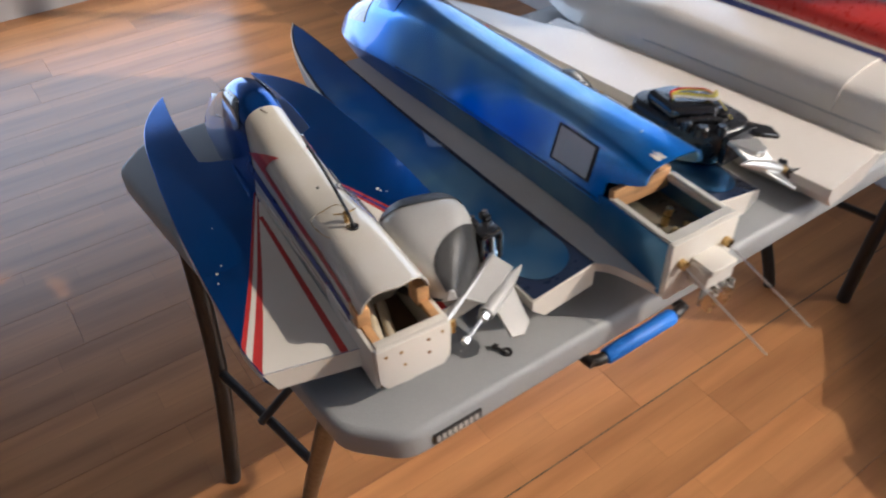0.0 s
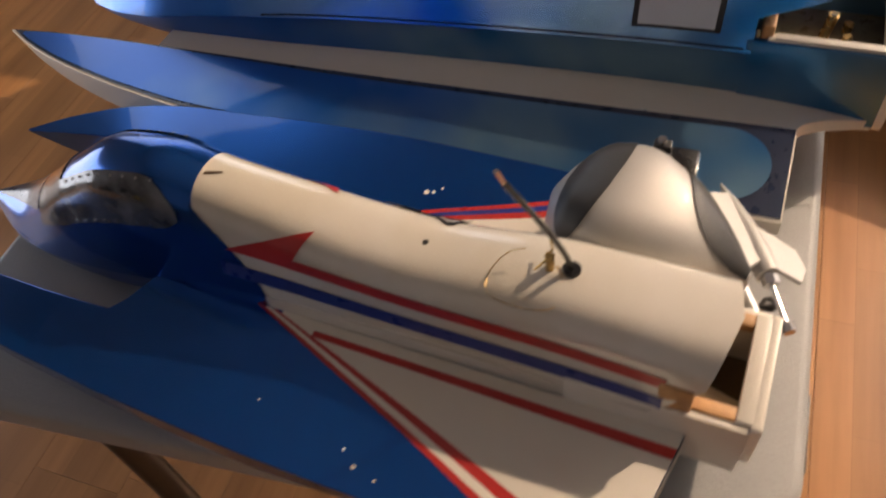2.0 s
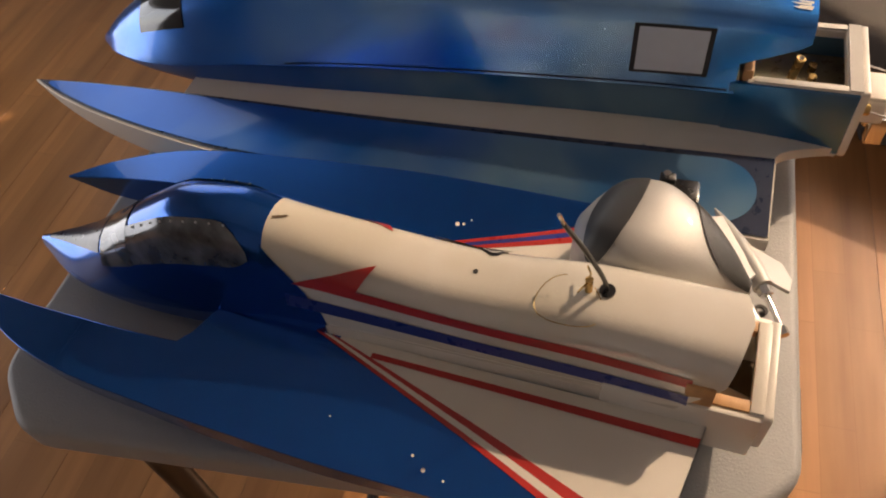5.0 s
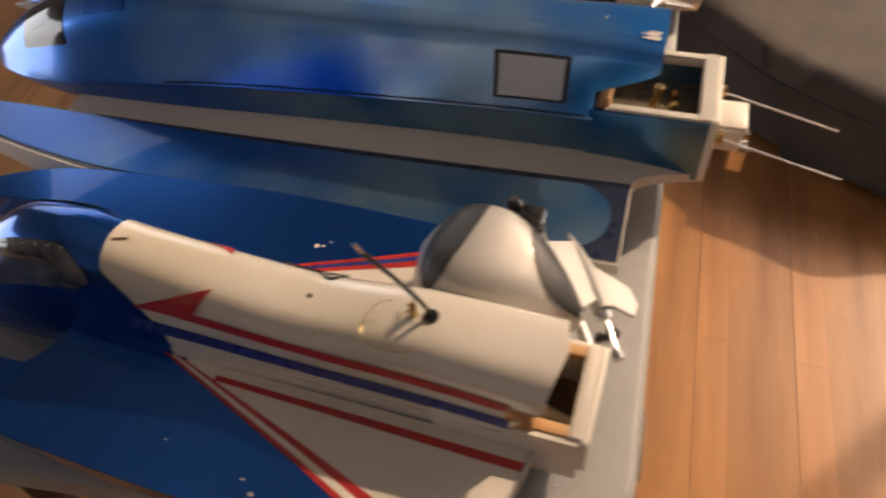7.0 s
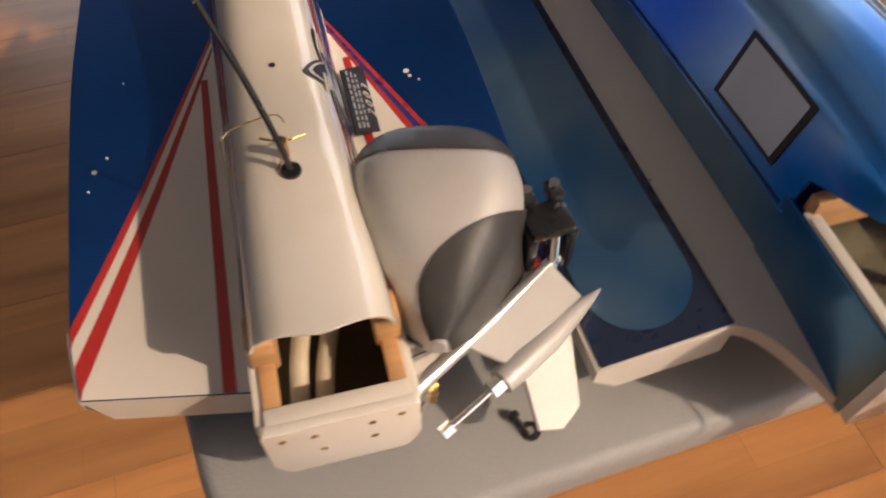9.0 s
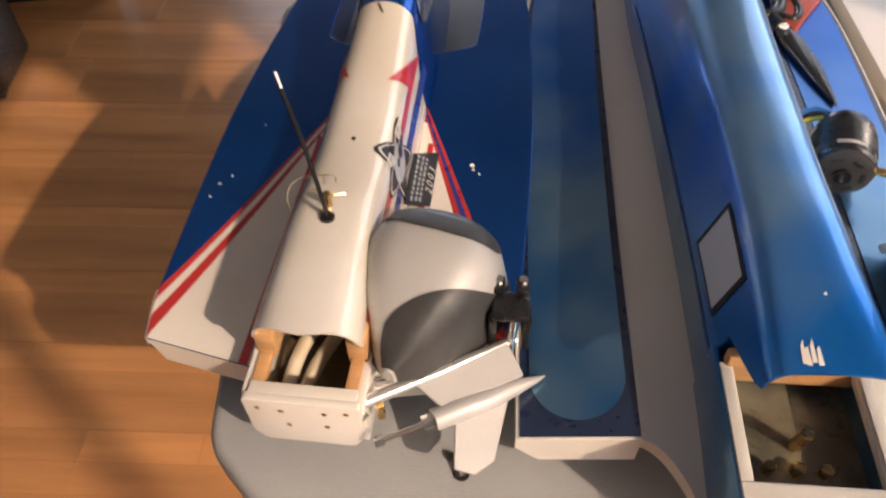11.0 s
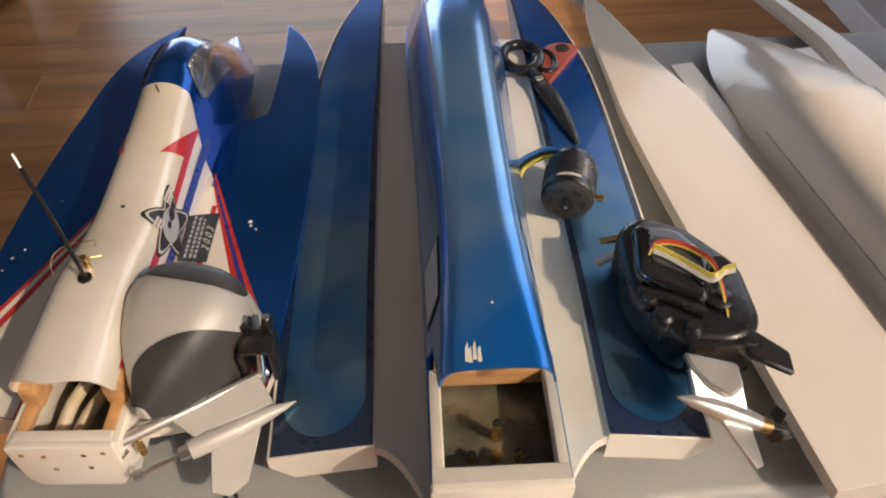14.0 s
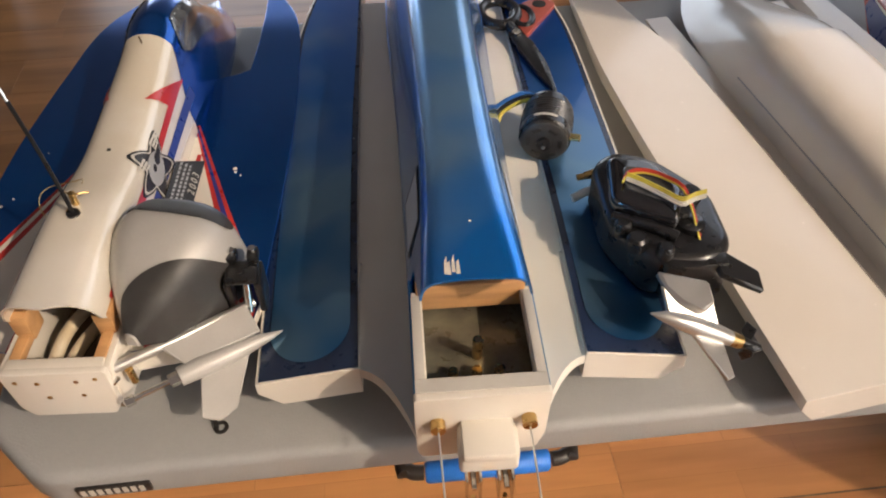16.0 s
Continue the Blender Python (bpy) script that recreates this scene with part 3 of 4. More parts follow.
        part("stern_face", swept(sheet(lambda s, t: (side * (0.046 + (0.1504 - 0.046 - 0.012 * (1 - t)) * s), 0.0392, 0.0385 + 0.0282 * t), steps(0, 1, 4), steps(0, 1, 2))), WHITE, sp, "white stern face")

        part("wing_edge", swept(sheet(lambda s, v: (side * (plan(v)[1] + 0.0006), v, wtop(v) + 0.0004 - (0.4 * (wtop(v) - levels(v)[1]) + 0.0004) * s), steps(0, 1, 2), steps(0.0395, 0.094, 8))), WHITE, sp, "white wing edge")

        def band(top, bottom):
            """The lateral line of a stripe edge that crosses the deck from the cowl to the outer edge."""
            def line(v):
                (u0, v0), (u1, v1) = top, bottom
                u = u0 + (v0 - v) * (u1 - u0) / (v0 - v1)
                return min(max(u, 0.046), plan(v)[1] - 0.0009)
            return line
        root = lambda v: 0.046
        e0, e1, e2, e3 = band((0.058, 0.347), (0.159, 0.090)), band((0.058, 0.339), (0.157, 0.078)), band((0.058, 0.331), (0.153, 0.066)), band((0.058, 0.323), (0.147, 0.050))
        part("white_field", swept(deck_patch(side, root, e3, 0.0402, 0.352, wtop, 0.0006, 8, 40)), WHITE, sp, "cream-white rear deck")
        part("red_band", swept(deck_patch(side, e1, e0, 0.0402, 0.376, wtop, 0.0007, 3, 50)), RED if side < 0 else BRIGHT_RED, sp)
        part("middle_band", swept(deck_patch(side, e2, e1, 0.0402, 0.368, wtop, 0.0007, 3, 50)), WHITE if side < 0 else ROYAL, sp)
        part("red_band", swept(deck_patch(side, e3, e2, 0.0402, 0.360, wtop, 0.0007, 3, 50)), RED if side < 0 else BRIGHT_RED, sp)
        part("root_stripe", swept(deck_patch(side, lambda v: 0.0550 + 0.012 * (0.30 - v), lambda v: 0.0605 + 0.022 * (0.30 - v), 0.0402, 0.318, wtop, 0.0012, 2, 20)), RED, sp)
        for u, v, r in ((0.142, 0.240, 0.0020), (0.133, 0.252, 0.0012), (0.146, 0.222, 0.0011), (0.120, 0.33, 0.0008)) if side < 0 else ((0.102, 0.291, 0.0026), (0.1035, 0.285, 0.0016), (0.110, 0.279, 0.0011)):
            part("paint_nick", disc((side * u, v, wtop(v) + 0.0002), (0, 0, 1), r, 0.0006, 7), WHITE, sp)

    # whip aerial in its post, with a wire keeper
    base = on(0.5, 0.131, 0)
    aerial = part("aerial", tube(curve_points([base, base + Vector((-0.003, 0.004, 0.020)), base + Vector((-0.014, 0.017, 0.062)), base + Vector((-0.027, 0.030, 0.102))], 6), 0.0019, 8), BLACK, b, "black whip aerial")
    part("tip", tube([base + Vector((-0.027, 0.030, 0.102)), base + Vector((-0.030, 0.033, 0.114))], 0.0015, 6), CHROME, aerial)
    part("grommet", disc(base - Vector((0, 0, 0.001)), (0, 0, 1), 0.0062, 0.003, 14), BLACK, aerial)
    post = base + Vector((-0.002, 0.014, 0))
    part("post", tube([post - Vector((0, 0, 0.002)), post + Vector((0, 0, 0.013))], 0.0032, 10), BRASS, aerial)
    loop = [post + Vector((0.020 * math.cos(a) - 0.016, 0.026 * math.sin(a) + 0.012, 0.004 + 0.006 * math.cos(a * 2) - 0.25 * abs(0.020 * math.cos(a) - 0.016))) for a in steps(0.2, 5.6, 24)]
    part("wire_keeper", tube(loop, 0.00045, 5), BRASS, aerial)
    part("spring_clip", tube([post + Vector((-0.012, 0.006, 0.011)), post + Vector((-0.003, 0.002, 0.010)), post + Vector((0.006, 0.0, 0.012)), post + Vector((0.014, 0.004, 0.010))], 0.0009, 6), BRASS, aerial)

    # sticker: a winged emblem as plain shapes, and a dark block with its year
    def star(radius, lift, name, mat, parent, points=5, inner=0.5, f0=0.815, v0=0.238, turn=0.3, stretch=1.15):
        radius *= 1.42
        def place(s, t):
            a = math.tau * s
            k = abs(((a * points / math.tau + turn) % 1.0) - 0.5) * 2
            r = radius * (inner + (1 - inner) * k ** 1.4) * t
            return on(f0 + 3.7 * r * math.cos(a) * stretch, v0 + r * math.sin(a), lift)
        return part(name, sheet(place, steps(0, 1, 60), steps(0.02, 1, 6)), mat, parent)
    emblem = star(0.036, 0.0009, "emblem", INK, cowl)
    tagged(emblem, "grey and black winged emblem sticker")
    star(0.032, 0.0012, "emblem_field", LIGHT_BAR, emblem)
    star(0.029, 0.0015, "emblem_star", INK, emblem)
    star(0.0155, 0.0018, "emblem_oval", GREY_INK, emblem, 2, 0.85)
    star(0.0060, 0.0021, "emblem_spot", INK, emblem, 2, 0.8, 0.79, 0.250)
    star(0.0036, 0.0021, "emblem_spot", INK, emblem, 2, 0.8, 0.80, 0.236)
    for k in range(3):
        part("emblem_bar", quad_patch(on, [(0.700 + 0.022 * k, 0.256), (0.716 + 0.022 * k, 0.256), (0.722 + 0.016 * k, 0.282 - 0.006 * k), (0.710 + 0.016 * k, 0.284 - 0.006 * k)], 0.0020, 3), LIGHT_BAR, emblem)
        part("emblem_bar", quad_patch(on, [(0.700 + 0.022 * k, 0.232), (0.716 + 0.022 * k, 0.232), (0.708 + 0.022 * k, 0.212 + 0.004 * k), (0.694 + 0.022 * k, 0.212 + 0.004 * k)], 0.0020, 3), LIGHT_BAR, emblem)
    corners = [Vector(c) for c in ((0.0475, 0.208, 0.092), (0.0475, 0.272, 0.094), (0.068, 0.300, 0.0705), (0.068, 0.226, 0.0705))]
    def on_block(x, y, lift=0.0):
        """x runs across the block from the cowl outwards, y along the boat."""
        return corners[0].lerp(corners[1], y).lerp(corners[3].lerp(corners[2], y), x) + Vector((0.75, 0, 0.66)) * lift
    block = part("year_block", thicken(sheet(on_block, steps(0, 1, 3), steps(0, 1, 3)), 0.0008), INK, cowl, "black sticker block with the year")
    for x in (0.14, 0.32, 0.48):
        y = 0.06
        while y < 0.9:
            w = 0.05 + 0.05 * ((y * 37 + x * 11) % 1)
            part("text_bar", sheet(lambda p, q: on_block(x + 0.085 * p, y + w * q, 0.0009), (0, 1), (0, 1)), GREY_INK, block)
            y += w + 0.03
    font = bpy.data.curves.new("year", "FONT")
    font.body, font.size, font.extrude, font.align_x, font.align_y = "2 0 0 3", 0.0120, 0.0002, "CENTER", "CENTER"
    txt = new("year_text", font)
    dg = bpy.context.evaluated_depsgraph_get()
    me = bpy.data.meshes.new_from_object(txt.evaluated_get(dg))
    bpy.data.objects.remove(txt)
    me.materials.append(LIGHT_BAR)
    p = on_block(0.80, 0.46, 0.0014)
    along = (on_block(0.80, 0.9) - on_block(0.80, 0.1)).normalized()
    out = Vector((0.75, 0, 0.66)).normalized()
    up = out.cross(along).normalized()
    rot = Matrix((along, up, along.cross(up))).transposed()
    yt = new("year_text", me)
    yt.parent = block
    yt.matrix_basis = Matrix.Translation(p) @ rot.to_4x4()
    return b


# ---------------------------------------------------------------- boat with the clouded blue paint
def scale_boat_large():
    b = thing("model_boat", pose(0.5138, -0.018, TABLE_Z, 0, 0, -2.15),
              "clouded metallic blue and white model hydroplane with an open stern hatch", "model boat")
    keys = [(0.045, 0.054, 0.042, 0.108, 0.184, 0.012), (0.10, 0.0545, 0.038, 0.106, 0.187, 0.014), (0.17, 0.055, 0.034, 0.105, 0.188, 0.016), (0.25, 0.056, 0.032, 0.102, 0.186, 0.016),
            (0.40, 0.059, 0.031, 0.095, 0.184, 0.018), (0.54, 0.063, 0.032, 0.086, 0.184, 0.022), (0.63, 0.066, 0.034, 0.076, 0.176, 0.030), (0.72, 0.066, 0.034, 0.064, 0.154, 0.034),
            (0.80, 0.058, 0.030, 0.052, 0.120, 0.034), (0.87, 0.036, 0.018, 0.042, 0.076, 0.03), (0.912, 0.006, 0.003, 0.034, 0.040, 0.01)]
    section, on = cowl_surface(keys, 30)

    def shell(s, v):
        a = abs(s - 0.5) * 2
        end = 0.045 + 0.058 * max(0.0, min(1.0, (a - 0.50) / 0.22)) ** 1.3
        return on(s, end + (0.912 - end) * v)
    cowl = part("cowl", thicken(sheet(shell, steps(0, 1, 44), steps(0, 1, 64)), 0.0022), CLOUD, b, "clouded blue cowl with a flared square end")
    # darker fades and the lighter panel behind the screen
    for s in (0, 1):
        def f(x):
            return x if s == 0 else 1 - x
        w = part("side_window", quad_patch(on, [(f(0.066), 0.131), (f(0.282), 0.130), (f(0.282), 0.207), (f(0.062), 0.207)], 0.0007), INK, cowl, "pale diamond window with a black border")
        part("film", quad_patch(on, [(f(0.079), 0.136), (f(0.269), 0.135), (f(0.269), 0.202), (f(0.075), 0.202)], 0.0012), DECAL_GREY, w)
        part("seam_line", skin_patch(on, f(0.012), f(0.019), 0.11, 0.60, 0.0007, 1, 30), NAVY, cowl)
        part("nose_window", skin_patch(on, lambda v: f(0.20), lambda v: f(0.46), 0.735, 0.81, 0.0011, 8, 10), WINDSCREEN, cowl, "glossy black side screen")
    part("headrest", skin_patch(on, 0.33, 0.67, 0.64, 0.70, 0.001, 8, 6), CLOUD_DARK, cowl, "darker hood panel")
    for k, (v, f0) in enumerate(((0.050, 0.405), (0.052, 0.42), (0.050, 0.435), (0.051, 0.395))):
        part("paint_chip", quad_patch(on, [(f0, v), (f0 + 0.014, v), (f0 + 0.012, v + 0.014 + 0.004 * (k % 2)), (f0 + 0.003, v + 0.012)], 0.0009, 2), WHITE, cowl)
    part("dust_speck", disc(on(0.50, 0.104, 0.0003), (0, 0, 1), 0.0012, 0.0006, 7), WHITE, cowl)

    # lower hull, closed ahead of the hatch
    hull = table_of([(0.106, 0.0540, 0.040, 0.108), (0.25, 0.0555, 0.036, 0.103), (0.45, 0.060, 0.030, 0.093), (0.63, 0.066, 0.028, 0.078), (0.72, 0.066, 0.030, 0.066), (0.80, 0.056, 0.032, 0.054), (0.87, 0.035, 0.033, 0.044), (0.911, 0.005, 0.031, 0.036)])
    def hull_section(v):
        h, w0, w1 = hull(v)
        return [(-h, w1), (-h * 1.0, w0 + 0.45 * (w1 - w0)), (-h * 0.92, w0 + 0.1 * (w1 - w0)), (-h * 0.6, w0), (h * 0.6, w0), (h * 0.92, w0 + 0.1 * (w1 - w0)), (h, w0 + 0.45 * (w1 - w0)), (h, w1)]
    part("hull", loft(hull_section, steps(0.106, 0.911, 40)), CLOUD_DARK, b, "dark fading blue lower hull")
    for s in (-1, 1):
        part("hull_side", box((s * 0.0510 - 0.003, -0.011, 0.042), (s * 0.0510 + 0.003, 0.108, 0.119), 0.0012), CLOUD_DARK, b, "blue hull side beside the hatch")
        part("hatch_rail", box((s * 0.0470 - 0.0045, -0.004, 0.112), (s * 0.0470 + 0.0045, 0.092, 0.1205), 0.001), WHITE, b)
    part("hatch_floor", box((-0.0478, -0.010, 0.082), (0.0478, 0.107, 0.086)), OLIVE, b, "dark resin-coated hatch floor")
    part("hull_bottom", box((-0.0525, -0.010, 0.037), (0.0525, 0.108, 0.0415), 0.001), WHITE, b)
    part("bulkhead", box((-0.0475, 0.088, 0.100), (0.0475, 0.098, 0.131), 0.002), PLY, b, "bare plywood bulkhead")
    part("inner_wall", box((-0.0478, 0.102, 0.060), (0.0478, 0.106, 0.110)), OLIVE, b)
    part("top_frame", box((-0.0515, -0.0135, 0.113), (0.0515, 0.002, 0.1225), 0.0012), WHITE, b, "white stern frame with old glue")
    outline = [(-0.0540, 0.123), (0.0540, 0.123), (0.0525, 0.062), (0.046, 0.040), (-0.050, 0.036), (-0.0540, 0.046)]
    tr = part("transom", prism(rounded_outline(outline, 0.004, 3), -0.004, 0.004, 0.001), WHITE, b, "white transom with brass fittings")
    tr.matrix_basis = pose(0, -0.0145, 0, 90, 0, 0)
    for x in (-0.036, 0.037):
        bush = part("bushing", tube([(x, -0.014, 0.090), (x, -0.027, 0.090)], [0.0062, 0.0062], 18), BRASS, b, "brass bushing")
        part("control_rod", tube([(x, -0.022, 0.089), (x + 0.004, -0.15, 0.052)], 0.0009, 6), ALU, bush, "thin steel control rod")
    br = part("motor_bracket", box((-0.021, -0.048, 0.058), (0.027, -0.018, 0.086), 0.004, 3), WHITE, b, "white bracket with metal clamps")
    part("lip", box((-0.018, -0.051, 0.080), (0.024, -0.017, 0.090), 0.002), WHITE, br)
    for x in (-0.010, 0.016):
        bm = bmesh.new()
        for d in (-0.0065, 0.0045):
            add_box(bm, (x + d, -0.057, 0.028), (x + d + 0.002, -0.040, 0.062), 0.0004)
        add_box(bm, (x - 0.0065, -0.042, 0.028), (x + 0.0065, -0.040, 0.062), 0.0004)
        clamp = part("clamp", bm, CHROME, br, "bright metal channel clamp")
        part("clamp_screw", tube([(x, -0.060, 0.054), (x, -0.040, 0.054)], 0.0022, 8), CHROME, clamp)
        part("clamp_screw", tube([(x, -0.054, 0.024), (x, -0.054, 0.030)], 0.0020, 8), BRASS, clamp)
    part("cover_rim", thicken(sheet(lambda p, q: (-0.052 + 0.104 * p, -0.012 + 0.012 * q, 0.1240), steps(0, 1, 8), (0, 1)), 0.0012), LIGHT_BAR, b, "clear plastic cover rim")
    for sx in (-1, 1):
        part("cover_rim", box((sx * 0.048 - 0.004, 0.001, 0.1210), (sx * 0.048 + 0.004, 0.086, 0.1228), 0.0004), LIGHT_BAR, b)
    # pipe and sockets inside the hatch
    part("brass_pipe", tube([(0.002, 0.046, 0.085), (0.002, 0.042, 0.114)], 0.0046, 14), BRASS, b, "upright brass pipe")
    part("pipe_mouth", disc((0.002, 0.042, 0.1142), (0, 0, 1), 0.0030, 0.0006, 12), MATT_BLACK, b)
    for x in (-0.020, 0.000, 0.019):
        part("socket", tube([(x, 0.026, 0.085), (x, 0.026, 0.095)], 0.0044, 12), BRASS, b, "short brass socket")

    # sponsons, tunnel decks and their painted panels
    plan = table_of([(0.052, 0.100, 0.194), (0.30, 0.103, 0.197), (0.50, 0.103, 0.195), (0.62, 0.102, 0.191), (0.72, 0.102, 0.178), (0.82, 0.101, 0.156), (0.90, 0.100, 0.129), (0.957, 0.1005, 0.1018)])
    levels = table_of([(0.052, 0.0625, 0.026, 0.020), (0.25, 0.060, 0.012, 0.014), (0.50, 0.055, 0.002, 0.012), (0.64, 0.053, 0.002, 0.009), (0.76, 0.051, 0.006, 0.006), (0.86, 0.046, 0.016, 0.003), (0.957, 0.038, 0.034, 0.0003)])
    def tilted(bm):
        """Lets the decks fall outwards towards the stern."""
        for p in bm.verts:
            if p.co.y < 0.6:
                p.co.z += 0.0075 * (0.147 - abs(p.co.x)) / 0.047 * ((0.6 - p.co.y) / 0.55)
        return bm
    def wtop(v):
        return levels(v)[0]
    for side in (-1, 1):
        def sec(v):
            ui, uo = plan(v)
            wt, wb, cut = levels(v)
            return sponson_section(side, ui, uo, wt, wb, cut)
        sp = part("sponson", tilted(loft(sec, steps(0.052, 0.957, 54))), WHITE, b, "white-edged sponson", smooth=28)
        mod = sp.modifiers.new("edge", "BEVEL")
        mod.width, mod.segments, mod.limit_method, mod.angle_limit = 0.0016, 2, "ANGLE", radians(40)
        inner = lambda v: plan(v)[0] + 0.0012
        outer = lambda v: max(plan(v)[0] + 0.0014, plan(v)[1] - 0.0030)
        edge = part("dark_border", tilted(deck_patch(side, inner, outer, 0.0535, 0.951, wtop, 0.0010, 6, 50)), NAVY, sp, "dark navy deck border")
        def rear(v):
            """Narrows the panel into a round end at the stern."""
            x = min(1.0, max(0.0, (v - 0.067) / 0.040))
            return math.sqrt(max(0.0, 1 - (1 - x) ** 2))
        mid = lambda v: 0.5 * (plan(v)[0] + plan(v)[1])
        half = lambda v: max(0.0003, 0.5 * (plan(v)[1] - plan(v)[0]) - 0.0095 + 0.0045 * min(1.0, max(0.0, (v - 0.45) / 0.3)))
        pin = lambda v: mid(v) - 0.001 - half(v) * rear(v)
        pout = lambda v: mid(v) - 0.001 + half(v) * rear(v)
        part("painted_panel", tilted(sheet(lambda q, v: (side * (pin(v) + (pout(v) - pin(v)) * q), v, wtop(v) + 0.0021), steps(0, 1, 8), steps(0.0671, 0.077, 14) + steps(0.079, 0.107, 10) + steps(0.117, 0.930, 56))), CLOUD_DARK, edge, "clouded blue deck panel with a round end")
        # tunnel deck: its rear edge sweeps back to the transom
        def tdeck(s, t):
            u = 0.052 + (0.104 - 0.052) * s
            v0 = -0.010 + 0.063 * (1 - (1 - s) ** 2.4)
            v = v0 + (0.735 - v0) * t
            return (side * u, v, 0.0685 - 0.024 * v / 0.735 - 0.020 * (1 - s) ** 1.5 * (1 - t) ** 8)
        part("tunnel_deck", thicken(sheet(tdeck, steps(0, 1, 12), steps(0, 1, 40)), 0.011), WHITE, b, "plain white tunnel deck")
        part("screw_head", disc((side * 0.100, 0.18, 0.0640), (0, 0, 1), 0.0012, 0.001, 8), CHROME, sp)
    return b


# ---------------------------------------------------------------- unpainted white boat
def white_boat():
    b = thing("model_boat", pose(1.03, 0.0, TABLE_Z, 0, 0, 7.0), "unpainted glossy cream-white model hydroplane hull", "model boat")
    keys = [(0.004, 0.084, 0.066, 0.030, 0.090, 0.016), (0.20, 0.084, 0.064, 0.030, 0.095, 0.016), (0.40, 0.084, 0.060, 0.030, 0.100, 0.018), (0.455, 0.084, 0.058, 0.030, 0.102, 0.02),
            (0.58, 0.072, 0.042, 0.026, 0.080, 0.025), (0.68, 0.044, 0.022, 0.018, 0.052, 0.025), (0.75, 0.010, 0.004, 0.018, 0.024, 0.01)]
    section, on = cowl_surface(keys)
    cowl = part("cowl", loft(section, steps(0.004, 0.75, 46)), WHITE_RAW, b, "cream-white centre cowl")
    cowl.location = (0.022, 0, 0)
    # raised edge of the cockpit moulding
    part("cowl_step", thicken(sheet(lambda s, v: on(0.10 + 0.8 * s, v, 0.004), steps(0, 1, 20), steps(0.10, 0.455, 20)), 0.004), WHITE_RAW, cowl, "raised cowl moulding")
    part("joint_line", skin_patch(on, 0.085, 0.092, 0.02, 0.46, 0.0008, 1, 20), GREY_INK, cowl)
    part("joint_line", skin_patch(on, 0.908, 0.915, 0.02, 0.46, 0.0008, 1, 20), GREY_INK, cowl)
    plan = table_of([(0.004, 0.078, 0.228), (0.15, 0.079, 0.226), (0.35, 0.080, 0.221), (0.53, 0.085, 0.212), (0.68, 0.104, 0.190), (0.78, 0.107, 0.172), (0.88, 0.110, 0.146), (0.93, 0.118, 0.130)])
    levels = table_of([(0.004, 0.042, 0.004, 0.018), (0.30, 0.044, 0.000, 0.016), (0.55, 0.044, 0.000, 0.014), (0.72, 0.034, 0.004, 0.008), (0.93, 0.012, 0.002, 0.003)])
    for side in (-1, 1):
        def sec(v):
            ui, uo = plan(v)
            if side > 0:
                ui, uo = ui + 0.040, ui + 0.040 + 0.45 * (uo - ui)
            wt, wb, cut = levels(v)
            return [(side * ui, wt - 0.010), (side * (ui + 0.010), wt - 0.001), (side * (ui + 0.02), wt), (side * uo, wt), (side * uo, wt - 0.4 * (wt - wb)), (side * (uo - cut), wb), (side * (ui + 0.035), wb), (side * ui, wt - 0.018)]
        sp = part("sponson", loft(sec, steps(0.004, 0.93, 50)), WHITE_RAW, b, "cream-white sponson deck", smooth=28)
        mod = sp.modifiers.new("edge", "BEVEL")
        mod.width, mod.segments, mod.limit_method, mod.angle_limit = 0.003, 3, "ANGLE", radians(40)
        part("tunnel_deck", thicken(sheet(lambda s, v: (side * (0.058 + (0.092 - 0.058) * s) + (0.040 if side > 0 else 0), v, 0.030), steps(0, 1, 4), steps(0.004, 0.66, 20)), 0.004), WHITE_RAW, b)
    return b


def red_boat():
    b = thing("model_boat", pose(1.27, 0.03, TABLE_Z, 0, 0, 4.0), "red and navy blue model boat hull at the table's end", "model boat")
    keys = [(0.0, 0.085, 0.065, 0.0, 0.085, 0.01), (0.30, 0.085, 0.062, 0.0, 0.09, 0.012), (0.50, 0.065, 0.045, 0.004, 0.085, 0.02), (0.66, 0.006, 0.003, 0.03, 0.05, 0.01)]
    section, on = cowl_surface(keys)
    part("hull", loft(section, steps(0, 0.66, 40)), BRIGHT_RED, b, "glossy red hull")
    for f0, f1 in ((0.02, 0.20), (0.80, 0.98)):
        part("blue_side", skin_patch(on, f0, f1, 0.02, 0.62, 0.0008, 5, 30), ROYAL, b, "navy side band")
        part("white_line", skin_patch(on, f0 + 0.18 if f0 < 0.5 else f0 - 0.02, f1 + 0.02 if f0 < 0.5 else f1 - 0.18, 0.02, 0.62, 0.001, 2, 30), WHITE, b)
    return b


scale_boat_small()
scale_boat_large()
white_boat()
red_boat()


# ---------------------------------------------------------------- outboard drives, motor, tools on the table
def plate(points, depth):
    """A flat plate with the given corners, thickened to both sides."""
    bm = bmesh.new()
    bm.faces.new([bm.verts.new(p) for p in points])
    bmesh.ops.recalc_face_normals(bm, faces=bm.faces)
    bm.normal_update()
    n = bm.faces[:][0].normal.copy()
    made = bmesh.ops.extrude_face_region(bm, geom=bm.faces[:])["geom"]
    for v in made:
        if isinstance(v, bmesh.types.BMVert):
            v.co += n * depth
    bmesh.ops.translate(bm, verts=bm.verts, vec=-n * depth / 2)
    bmesh.ops.bevel(bm, geom=bm.edges[:], offset=depth * 0.25, segments=1, affect="EDGES")
    return bm


